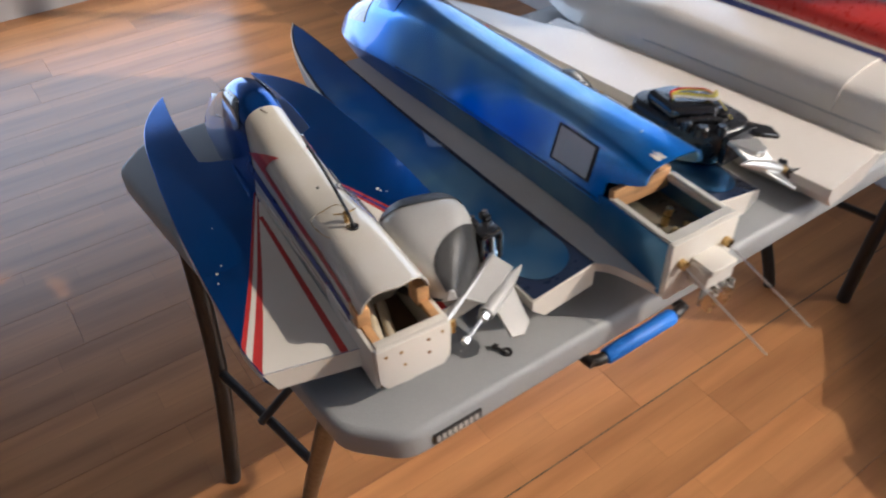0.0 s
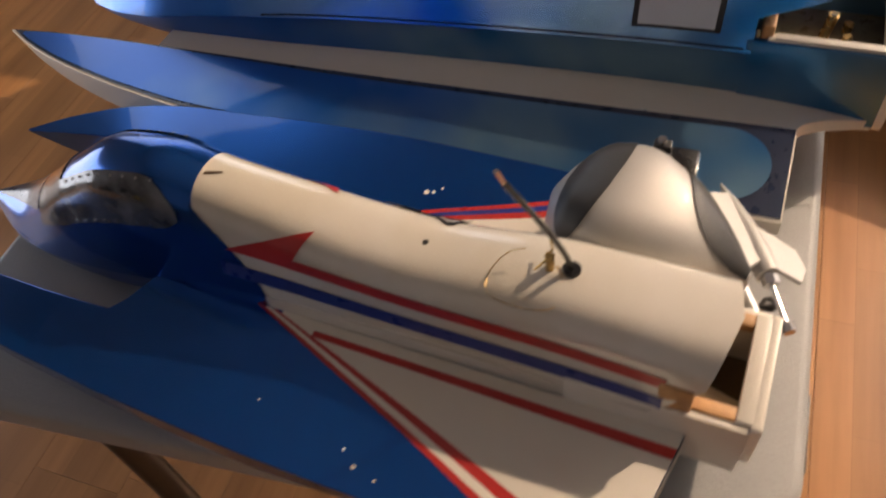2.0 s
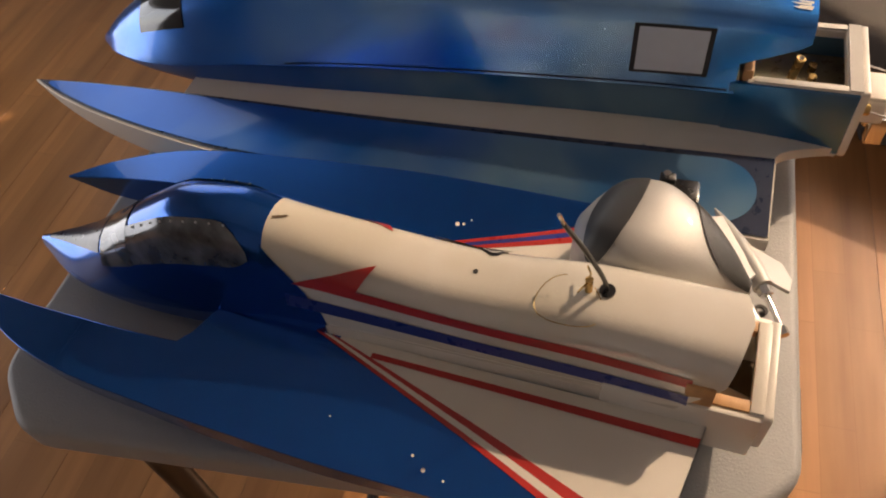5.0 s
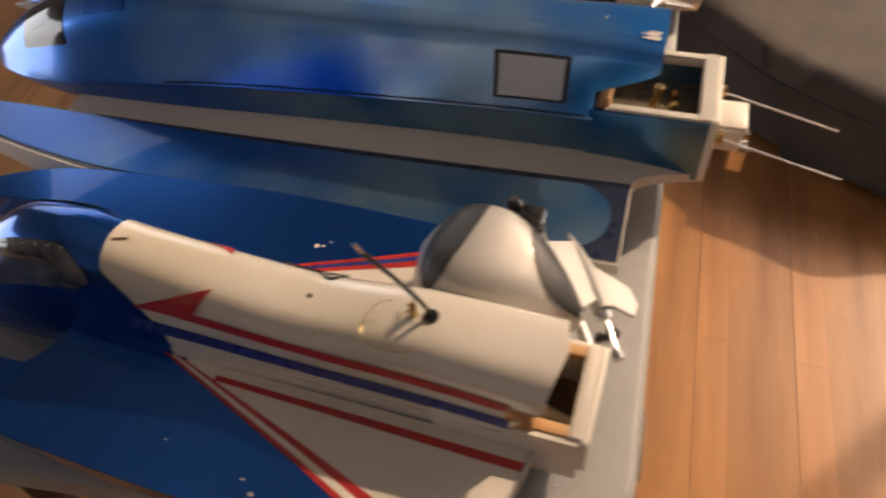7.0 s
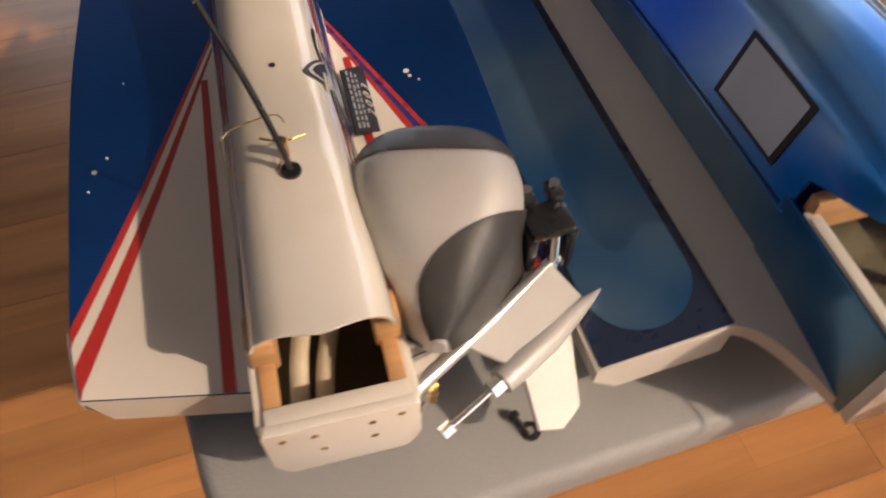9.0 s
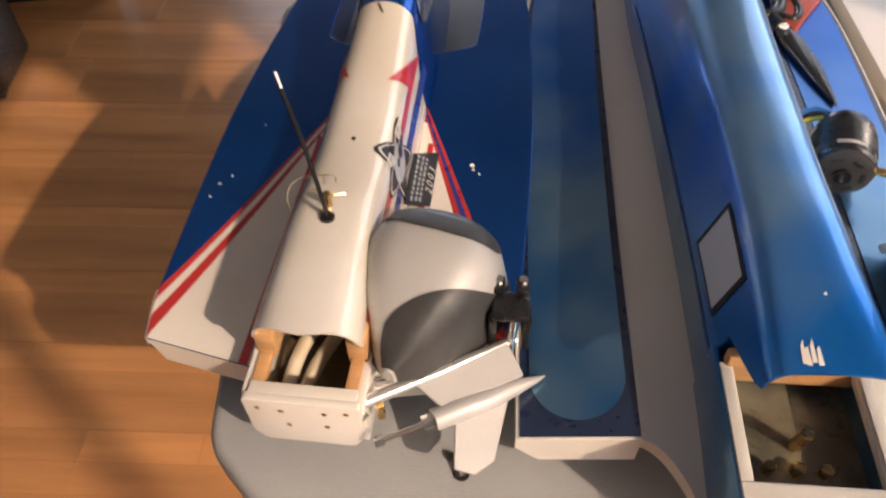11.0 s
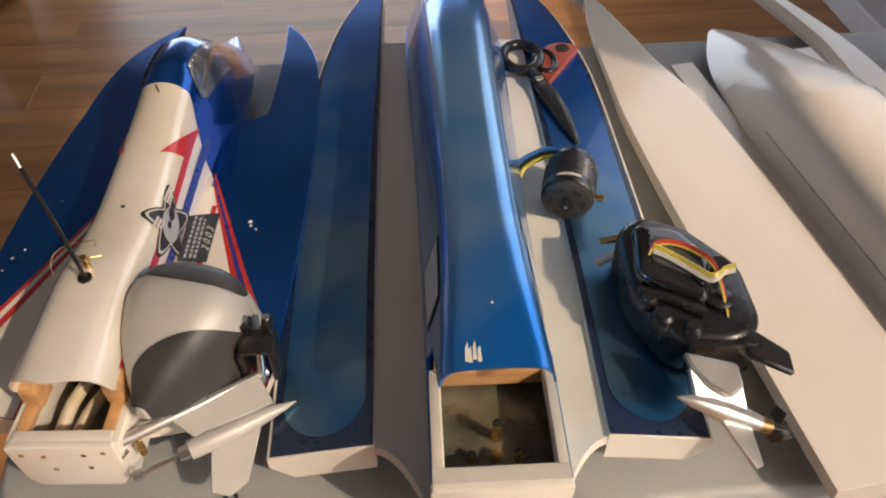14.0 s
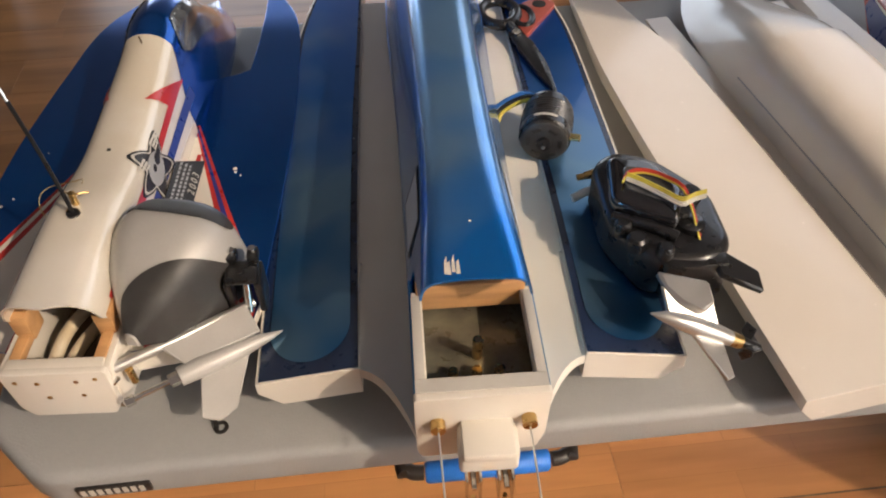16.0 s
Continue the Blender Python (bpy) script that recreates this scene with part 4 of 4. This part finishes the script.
def silver_outboard():
    base = Vector((0.212, 0.064, TABLE_Z + 0.066))
    o = thing("outboard_motor", Matrix.Translation(base + Vector((0.013, 0.002, 0.010))), "silver and black model outboard drive resting on the boat's deck", "outboard motor")
    turn = pose(0, 0, 0, 0, 0, -17)
    keys = [(0.0, 0.005, 0.003, 0.020, 0.034, 0.003), (0.030, 0.031, 0.022, 0.004, 0.056, 0.014), (0.066, 0.053, 0.040, 0.001, 0.072, 0.022), (0.105, 0.064, 0.049, 0.001, 0.079, 0.026),
            (0.132, 0.060, 0.046, 0.003, 0.074, 0.028), (0.154, 0.042, 0.030, 0.010, 0.058, 0.024), (0.166, 0.010, 0.007, 0.028, 0.042, 0.005)]
    keys = [(k[0] * 0.92, *k[1:4], k[4] * 0.96, k[5]) for k in keys]
    section, on = cowl_surface(keys, 26)
    cowl = part("engine_cowl", loft(section, steps(0, 0.1527, 38)), SILVER, o, "smooth silver engine cowl")
    cowl.matrix_basis = turn
    lens = lambda v: 0.27 * math.sqrt(max(0, 1 - ((v - 0.1205) / 0.0180) ** 2))
    part("air_scoop", skin_patch(on, lambda v: 0.50 - lens(v), lambda v: 0.50 + lens(v), 0.1028, 0.1382, 0.0014, 18, 18), RUBBER, cowl, "dark grey air scoop")
    part("dark_side", skin_patch(on, lambda v: 0.36 + 0.58 * min(1, v / 0.124) - 0.06 * math.sin(math.tau * v / 0.124), 1.0, 0.001, 0.124, 0.0016, 28, 36), RUBBER, cowl, "dark grey lower cowl")
    part("rim", skin_patch(on, 0.0, 0.07, 0.004, 0.142, 0.001, 6, 24), BLACK, cowl)
    w = lambda x, y, z: Vector((x, y, z)) - base
    part("drive_leg", tube([w(0.309, 0.113, 0.812), w(0.25, 0.081, 0.812), w(0.188, 0.050, 0.812)], [0.0042, 0.0048, 0.0052], 10), ALU, o, "slim aluminium leg")
    part("gear_case", tube([w(0.333, 0.090, 0.795), w(0.325, 0.086, 0.795), w(0.31, 0.079, 0.796), w(0.285, 0.066, 0.797), w(0.262, 0.055, 0.798), w(0.246, 0.047, 0.798)],
                           [0.0006, 0.003, 0.0065, 0.0095, 0.0098, 0.0088], 18), SILVER, o, "bullet-shaped silver gear case")
    part("anti_cavitation_plate", plate([w(0.302, 0.108, 0.814), w(0.228, 0.070, 0.814), w(0.252, 0.054, 0.804), w(0.315, 0.084, 0.804)], 0.004), SILVER, o)
    part("skeg", plate([w(0.304, 0.073, 0.792), w(0.262, 0.052, 0.792), w(0.262, 0.019, 0.772), w(0.278, 0.016, 0.770), w(0.293, 0.026, 0.774)], 0.0035), SILVER, o)
    shaft = part("propeller_shaft", tube([w(0.246, 0.047, 0.798), w(0.206, 0.030, 0.794)], 0.0024, 10), CHROME, o, "bright propeller shaft")
    part("nut", tube([w(0.246, 0.047, 0.798), w(0.238, 0.0435, 0.797)], 0.0064, 6), CHROME, shaft)
    part("nut", tube([w(0.209, 0.0313, 0.7943), w(0.202, 0.0283, 0.7937)], 0.0048, 6), CHROME, shaft)
    clamp = part("clamp_bracket", box(w(0.288, 0.110, 0.838), w(0.318, 0.136, 0.846), 0.003), BLACK, o, "black clamp bracket with bright screws")
    part("clamp_arm", box(w(0.286, 0.110, 0.806), w(0.293, 0.140, 0.839), 0.002), BLACK, clamp)
    part("clamp_arm", box(w(0.313, 0.110, 0.800), w(0.320, 0.140, 0.839), 0.002), BLACK, clamp)
    for x in (0.294, 0.313):
        part("clamp_ear", box(w(x - 0.005, 0.132, 0.843), w(x + 0.005, 0.146, 0.852), 0.0015), BLACK, clamp)
        part("screw", tube([w(x, 0.140, 0.850), w(x, 0.140, 0.856)], 0.0036, 8), CHROME, clamp)
    part("swivel_bolt", tube([w(0.304, 0.108, 0.806), w(0.306, 0.116, 0.836)], 0.0042, 10), CHROME, clamp)
    part("hook", tube(curve_points([w(0.190, 0.051, 0.812), w(0.186, 0.047, 0.806), w(0.190, 0.043, 0.802), w(0.196, 0.047, 0.806)], 4), 0.0026, 8), CHROME, o)
    return o


def black_outboard():
    base = Vector((0.700, 0.255, TABLE_Z + 0.050))
    o = thing("outboard_motor", Matrix.Translation(base + Vector((-0.006, -0.004, 0.009))), "glossy black model outboard drive with coloured wires, resting on the sponson", "outboard motor")
    def flat(outline):
        return [(x - base.x, y - base.y) for x, y in outline]
    shape = rounded_outline(flat([(0.670, 0.238), (0.698, 0.258), (0.738, 0.238), (0.777, 0.182), (0.774, 0.110), (0.746, 0.090), (0.690, 0.100), (0.666, 0.160)]), 0.016, 5)
    part("engine_body", prism(shape, 0.001, 0.056, 0.010, 3), BLACK, o, "glossy black engine body")
    shape = rounded_outline(flat([(0.668, 0.160), (0.680, 0.226), (0.722, 0.214), (0.742, 0.172), (0.724, 0.124)]), 0.012, 5)
    part("glossy_lid", prism(shape, 0.055, 0.077, 0.009, 4), WINDSCREEN, o, "shiny dark lid with a clear panel")
    shape = rounded_outline(flat([(0.684, 0.172), (0.690, 0.204), (0.716, 0.196), (0.732, 0.170), (0.720, 0.146)]), 0.008, 4)
    part("clear_panel", prism(shape, 0.076, 0.0785, 0.001, 1), CANOPY, o, "grey translucent panel")
    part("ridge", tube(curve_points([(-0.030, -0.100, 0.057), (0.000, -0.118, 0.060), (0.022, -0.135, 0.058)], 5), 0.006, 10), BLACK, o)
    for x, y, r in ((-0.016, -0.135, 0.010), (0.006, -0.150, 0.008), (0.040, -0.120, 0.013), (0.052, -0.080, 0.012), (-0.024, -0.115, 0.008)):
        part("boss", tube([(x, y, 0.050), (x, y, 0.062), (x, y, 0.065)], [r, r, r * 0.7], 14), BLACK, o)
    part("relay", box((0.030, -0.118, 0.056), (0.038, -0.096, 0.070), 0.002), RUBBER, o)
    zs = TABLE_Z + 0.132
    red = [(0.684, 0.180), (0.692, 0.190), (0.708, 0.191), (0.725, 0.180), (0.738, 0.156), (0.746, 0.118)]
    pale = [(0.686, 0.178), (0.697, 0.169), (0.712, 0.153), (0.726, 0.138), (0.737, 0.141), (0.748, 0.155), (0.760, 0.158)]
    for k in range(3):
        part("wire", tube(curve_points([Vector((x - 0.0012 * k, y - 0.0026 * k, zs - (0.03 if i > 4 else 0.0))) - base for i, (x, y) in enumerate(red)], 6), 0.0011, 6), WIRE_RED if k < 2 else WIRE_YELLOW, o)
    for k in range(4):
        part("wire", tube(curve_points([Vector((x + 0.0008 * k, y + 0.0022 * k, zs - (0.012 if i > 4 else 0.0) + 0.001 * k)) - base for i, (x, y) in enumerate(pale)], 6), 0.0011, 6), WIRE_WHITE if k < 2 else WIRE_YELLOW, o)
    w = lambda x, y, z: Vector((x, y, z)) - base
    for k, dz in enumerate((0.0, 0.008)):
        part("connector", tube([w(0.684, 0.246 - 0.004 * k, 0.822 + dz), w(0.660 + 0.006 * k, 0.247 - 0.006 * k, 0.818 + dz)], [0.0042, 0.0032], 10), BRASS, o, "gold bullet connector")
    part("hose", tube(curve_points([w(0.690, 0.232, 0.816), w(0.672, 0.232, 0.812), w(0.652, 0.226, 0.808)], 4), 0.0045, 10), WIRE_WHITE, o, "short translucent hose")
    part("swivel_bracket", box(w(0.704, 0.088, 0.796), w(0.764, 0.122, 0.842), 0.005, 2), BLACK, o)
    part("tilt_arm", plate([w(0.748, 0.118, 0.842), w(0.790, 0.085, 0.830), w(0.790, 0.066, 0.822), w(0.752, 0.080, 0.834)], 0.008), BLACK, o)
    for x, y, z in ((0.712, 0.160, 0.852), (0.722, 0.132, 0.846), (0.744, 0.172, 0.852), (0.700, 0.180, 0.846)):
        part("screw", tube([w(x, y, z - 0.006), w(x, y, z + 0.003)], 0.0032, 8), CHROME, o)
    part("leg_bracket", plate([w(0.690, 0.082, 0.846), w(0.735, 0.070, 0.840), w(0.735, 0.050, 0.834), w(0.722, 0.042, 0.832), w(0.705, 0.052, 0.836), w(0.694, 0.066, 0.842)], 0.010), ALU, o, "cast aluminium leg")
    part("web", plate([w(0.692, 0.070, 0.842), w(0.735, 0.054, 0.835), w(0.740, 0.036, 0.814), w(0.692, 0.044, 0.832)], 0.006), ALU, o, "bright aluminium web")
    part("gear_case", tube([w(0.677, 0.046, 0.835), w(0.690, 0.043, 0.832), w(0.712, 0.038, 0.824), w(0.738, 0.034, 0.812), w(0.750, 0.032, 0.806)], [0.0008, 0.0055, 0.0085, 0.0085, 0.007], 16), ALU, o, "aluminium gear case")
    part("skeg", plate([w(0.712, 0.034, 0.818), w(0.742, 0.030, 0.806), w(0.744, -0.002, 0.796), w(0.736, -0.006, 0.798)], 0.004), ALU, o)
    part("collar", tube([w(0.750, 0.032, 0.806), w(0.760, 0.031, 0.801)], 0.0068, 12), BRASS, o, "brass collar")
    hub = part("propeller", tube([w(0.760, 0.031, 0.801), w(0.780, 0.029, 0.791)], [0.0060, 0.0035], 12), BLACK, o, "small black propeller")
    c = w(0.770, 0.030, 0.796)
    for a in (0.4, 2.5, 4.6):
        r = Vector((0.25 * math.cos(a), math.cos(a), math.sin(a)))
        s = Vector((0.6, -0.3, 0.2))
        part("blade", plate([c + r * 0.004 - s * 0.003, c + r * 0.012 - s * 0.010, c + r * 0.021 - s * 0.002, c + r * 0.014 + s * 0.010, c + r * 0.004 + s * 0.003], 0.0014), BLACK, hub)
    return o


def electric_motor():
    c = Vector((0.631, 0.304, 0))
    o = thing("electric_motor", Matrix.Translation((c.x, c.y, TABLE_Z + 0.0600)) @ pose(0, 0, 0, 0, 0, -17), "black brushless electric motor with wires, lying on the deck", "motor")
    R = 0.029
    z = R
    part("can", tube([(0, 0.004, z), (0, 0.006, z), (0, 0.054, z), (0, 0.056, z)], [R - 0.002, R, R, R - 0.002], 32), BLACK, o)
    for k in range(7):
        y = 0.018 + 0.0042 * k
        part("cooling_ring", tube([(0, y, z), (0, y + 0.001, z), (0, y + 0.002, z), (0, y + 0.003, z)], [R, R + 0.0009, R + 0.0009, R], 32), BLACK, o)
    face = part("end_plate", tube([(0, -0.002, z), (0, 0.0, z), (0, 0.005, z)], [R - 0.006, R - 0.003, R - 0.002], 32), RUBBER, o)
    part("bearing_boss", tube([(0, -0.006, z), (0, 0.0, z)], 0.008, 16), BLACK, face)
    part("shaft", tube([(0, -0.010, z), (0, 0, z)], 0.0024, 10), CHROME, face)
    for k in range(6):
        a = math.tau * k / 6
        part("vent", box((-0.006, -0.0026, -0.0028), (0.006, -0.001, 0.0028), 0.001, 1, Matrix.Translation((0.018 * math.cos(a), 0, z + 0.018 * math.sin(a))) @ Matrix.Rotation(-a + math.pi / 2, 4, "Y")), MATT_BLACK, face)
    part("print_bar", sheet(lambda s, t: ((R + 0.0011) * math.sin(-0.5 + 0.9 * s), 0.010 + 0.004 * t, z + (R + 0.0011) * math.cos(-0.5 + 0.9 * s)), steps(0, 1, 10), (0, 1)), LIGHT_BAR, o)
    part("rear_bell", tube([(0, 0.056, z), (0, 0.064, z), (0, 0.068, z)], [R - 0.003, R - 0.004, R - 0.010], 32), BLACK, o)
    for k, mat in enumerate((WIRE_BLUE, BLACK, WIRE_YELLOW)):
        part("wire", tube(curve_points([(-0.012 + 0.006 * k, 0.066, z + 0.012), (-0.030, 0.070 - 0.004 * k, z + 0.014 - 0.003 * k), (-0.052, 0.058 - 0.005 * k, z + 0.008 - 0.004 * k), (-0.068 + 0.006 * k, 0.046 - 0.004 * k, z - 0.002 - 0.003 * k)], 6), 0.0024, 8), mat, o)
    part("bullet_plug", tube([(-0.066, 0.046, z - 0.002), (-0.082, 0.038, z - 0.008)], 0.0026, 8), BRASS, o)
    for dx in (0.0, 0.006):
        part("water_nipple", tube([(R - 0.002, 0.006 + dx, z + 0.004), (R + 0.010, 0.003 + dx, z + 0.006)], 0.0022, 8), BRASS, o)
    return o


def scissors():
    z0 = TABLE_Z + 0.050
    o = thing("scissors", pose(0.650, 0.575, z0 + 0.004), "black shears with one red-brown handle lying on the boat's deck", "scissors")
    blade = [(0.006, 0.006), (0.018, -0.020), (0.026, -0.070), (0.026, -0.128), (0.022, -0.138), (0.010, -0.100), (-0.004, -0.040), (-0.010, 0.0)]
    part("blade", prism(rounded_outline(blade, 0.004, 3), 0.004, 0.009, 0.001), BLACK, o, "closed black blade")
    part("blade", prism(rounded_outline([(x + 0.003, y - 0.004) for x, y in blade], 0.004, 3), 0.0, 0.004, 0.001), BLACK, o)
    part("pivot_screw", tube([(0, 0, 0.0), (0, 0, 0.012)], 0.0062, 14), CHROME, o, "bright pivot screw")
    ring = [(-0.016 + 0.026 * math.cos(a), 0.062 + 0.034 * math.sin(a), 0.007) for a in steps(0, math.tau, 28)]
    part("handle", tube(ring, 0.0080, 10), BLACK, o, "black looped handle")
    part("shank", tube([(-0.002, 0.0, 0.007), (-0.008, 0.028, 0.007)], [0.010, 0.007], 10), BLACK, o)
    ring = [(0.016 + 0.014 * math.cos(a), 0.048 + 0.026 * math.sin(a), 0.007) for a in steps(0, math.tau, 22)]
    part("handle", tube(ring, 0.0050, 10), BLACK, o)
    out = rounded_outline([(0.012, -0.006), (0.004, 0.030), (0.018, 0.082), (0.040, 0.096), (0.066, 0.088), (0.070, 0.076)], 0.008, 4)
    red = part("guard", prism(out, 0.001, 0.008, 0.001), SCISSOR_RED, o, "red-brown handle piece")
    part("finger_hole", tube([(0.046, 0.078, 0.0075), (0.046, 0.078, 0.0088)], 0.010, 18), MATT_BLACK, red)
    return o


def washer():
    o = thing("washer", pose(0.281, 0.036, TABLE_Z), "small dark steel washer on the table", "washer")
    bm = bmesh.new()
    ro, ri, h, n = 0.0068, 0.0036, 0.0014, 24
    rows = [[bm.verts.new((r * math.cos(math.tau * k / n), r * math.sin(math.tau * k / n), z)) for k in range(n)] for r, z in ((ri, 0), (ro, 0), (ro, h), (ri, h))]
    for a in range(4):
        for k in range(n):
            bm.faces.new((rows[a][k], rows[a][(k + 1) % n], rows[(a + 1) % 4][(k + 1) % n], rows[(a + 1) % 4][k]))
    part("ring", bm, LEG, o)
    return o


def loose_screw():
    o = thing("screw", pose(0.274, 0.047, TABLE_Z), "small black machine screw lying on the table", "screw")
    part("shank", tube([(0, 0, 0.0035), (0.004, -0.014, 0.0022)], 0.0020, 8), LEG, o)
    part("head", tube([(-0.0012, 0.004, 0.0040), (0, 0, 0.0038)], [0.0036, 0.0040], 10), LEG, o)
    return o


silver_outboard()
black_outboard()
electric_motor()
scissors()
washer()
loose_screw()


# ---------------------------------------------------------------- things on the floor
def luggage_cart():
    o = thing("luggage_cart", pose(0.536, 0.30, 0), "folded black cart with a blue foam grip under the table", "cart")
    y, z = -0.258, 0.60
    keys = [(-0.095, 0.18, 0.02), (-0.095, 0.17, 0.30), (-0.095, 0.14, z - 0.02), (-0.095, 0.05, z), (-0.094, y + 0.03, z), (-0.086, y + 0.004, z), (-0.07, y, z)]
    for s in (1, -1):
        part("upright", tube(curve_points([(s * a, b, c) for a, b, c in keys], 5), 0.0085, 10), LEG, o)
    part("grip", tube([(-0.069, y, z), (-0.066, y, z), (0.064, y, z), (0.067, y, z)], [0.010, 0.0125, 0.0125, 0.010], 16), BLUE_FOAM, o, "blue foam grip")
    part("base_plate", box((-0.13, 0.14, 0.0), (0.13, 0.26, 0.02), 0.004), LEG, o)
    return o


def tool_box():
    o = thing("tool_box", pose(-1.066, 1.955, 0, 0, 0, 10.6) @ Matrix.Diagonal((1, 1, 1.32, 1)), "black plastic tool box with yellow latches standing on the floor", "tool box")
    part("body", box((-0.20, -0.10, 0.0), (0.20, 0.10, 0.13), 0.012, 3), BLACK, o)
    lid = part("lid", box((-0.205, -0.105, 0.132), (0.205, 0.105, 0.185), 0.014, 3), BLACK, o)
    part("handle", tube(curve_points([(-0.13, 0, 0.18), (-0.12, 0, 0.225), (0.12, 0, 0.225), (0.13, 0, 0.18)], 6), 0.012, 10), BLACK, lid)
    for x in (-0.13, 0.13):
        latch = part("latch", box((x - 0.055, -0.116, 0.120), (x + 0.055, -0.070, 0.192), 0.006), YELLOW, o, "yellow ribbed latch")
        for k in range(5):
            part("rib", box((x - 0.046 + 0.02 * k, -0.118, 0.188), (x - 0.036 + 0.02 * k, -0.074, 0.195), 0.001), YELLOW, latch)
    part("badge", box((-0.085, -0.103, 0.062), (-0.020, -0.099, 0.112), 0.001), YELLOW, o, "yellow square badge")
    x = -0.10
    for k in range(7):
        part("letter_bar", box((x, -0.1015, 0.026), (x + 0.016, -0.0992, 0.046)), YELLOW, o, smooth=0)
        x += 0.022
    part("badge", box((0.062, -0.102, 0.046), (0.080, -0.099, 0.066), 0.001), LIGHT_BAR, o)
    return o


def computer_case():
    o = thing("computer_case", pose(-1.166, 1.445, 0, 0, 0, 14), "black computer tower with small red lights standing on the floor", "computer")
    outline = rounded_outline([(-0.24, -0.13), (0.16, -0.13), (0.20, 0.13), (-0.24, 0.13)], 0.05, 5)
    part("case", prism(outline, 0.012, 0.52, 0.02, 3), BLACK, o)
    for x in (-0.18, 0.12):
        part("foot", box((x - 0.03, -0.10, 0.0), (x + 0.03, 0.10, 0.014), 0.003), RUBBER, o)
    for z0, z1 in ((0.30, 0.40), (0.12, 0.20)):
        part("light_strip", tube([(0.150, -0.134, z0), (0.150, -0.134, z1)], 0.004, 8), LED, o, "small red indicator light")
    part("light_strip", tube([(0.172, -0.10, 0.36), (0.172, -0.10, 0.375)], 0.005, 8), LED, o, "small red indicator light")
    return o


def black_bag():
    o = thing("equipment_case", pose(-1.20, 2.58, 0, 0, 0, 8), "black equipment case standing behind the tool box", "case")
    part("body", box((-0.28, -0.14, 0.0), (0.28, 0.14, 0.30), 0.02, 3), BLACK, o)
    part("lid", box((-0.285, -0.145, 0.302), (0.285, 0.145, 0.34), 0.015, 3), BLACK, o)
    return o


def floor_cushion():
    o = thing("floor_cushion", pose(1.40, -0.50, 0), "dark grey fabric floor cushion beside the glass door", "cushion")
    outline = [(0.60, 0.62), (0.34, 0.55), (-0.02, 0.22), (-0.20, -0.10), (-0.06, -0.52), (0.60, -0.52)]
    body = part("cushion", prism(rounded_outline(outline, 0.07, 5), 0, 0.26, 0.06, 5), FABRIC, o)
    part("piping", tube([(x, y, 0.20) for x, y in ((0.44, 0.581), (0.34, 0.552), (-0.022, 0.222), (-0.16, -0.02))], 0.004, 8), FABRIC, body)
    return o


luggage_cart()
tool_box()
computer_case()
black_bag()
floor_cushion()

# ---------------------------------------------------------------- floor boards, last
BOARD_W, BOARD_L = 0.192, 1.28


def board_mesh(length):
    bm = box((0, 0.0002, -0.009), (length - 0.0004, BOARD_W - 0.0002, 0.0), 0.0005, 1)
    me = bpy.data.meshes.new("board")
    bm.to_mesh(me)
    bm.free()
    me.materials.append(FLOOR)
    return me


boards = {}
rng = random.Random(4)
part("seam", box((X0, 0.2208, -0.002), (X1, 0.2242, 0.0006)), BROWN_IN, floor, "dark open joint between boards", smooth=0)
row_y = Y0 + ((0.2225 - Y0) % BOARD_W) - BOARD_W
while row_y < Y1:
    x = X0 - rng.random() * BOARD_L
    while x < X1:
        a, c = max(x, X0), min(x + BOARD_L, X1)
        if c - a > 0.03 and row_y + BOARD_W > Y0:
            key = round(c - a, 3)
            if key not in boards:
                boards[key] = board_mesh(c - a)
            ob = new("board", boards[key])
            ob.location = (a, row_y, 0)
            ob.parent = floor
        x += BOARD_L
    row_y += BOARD_W
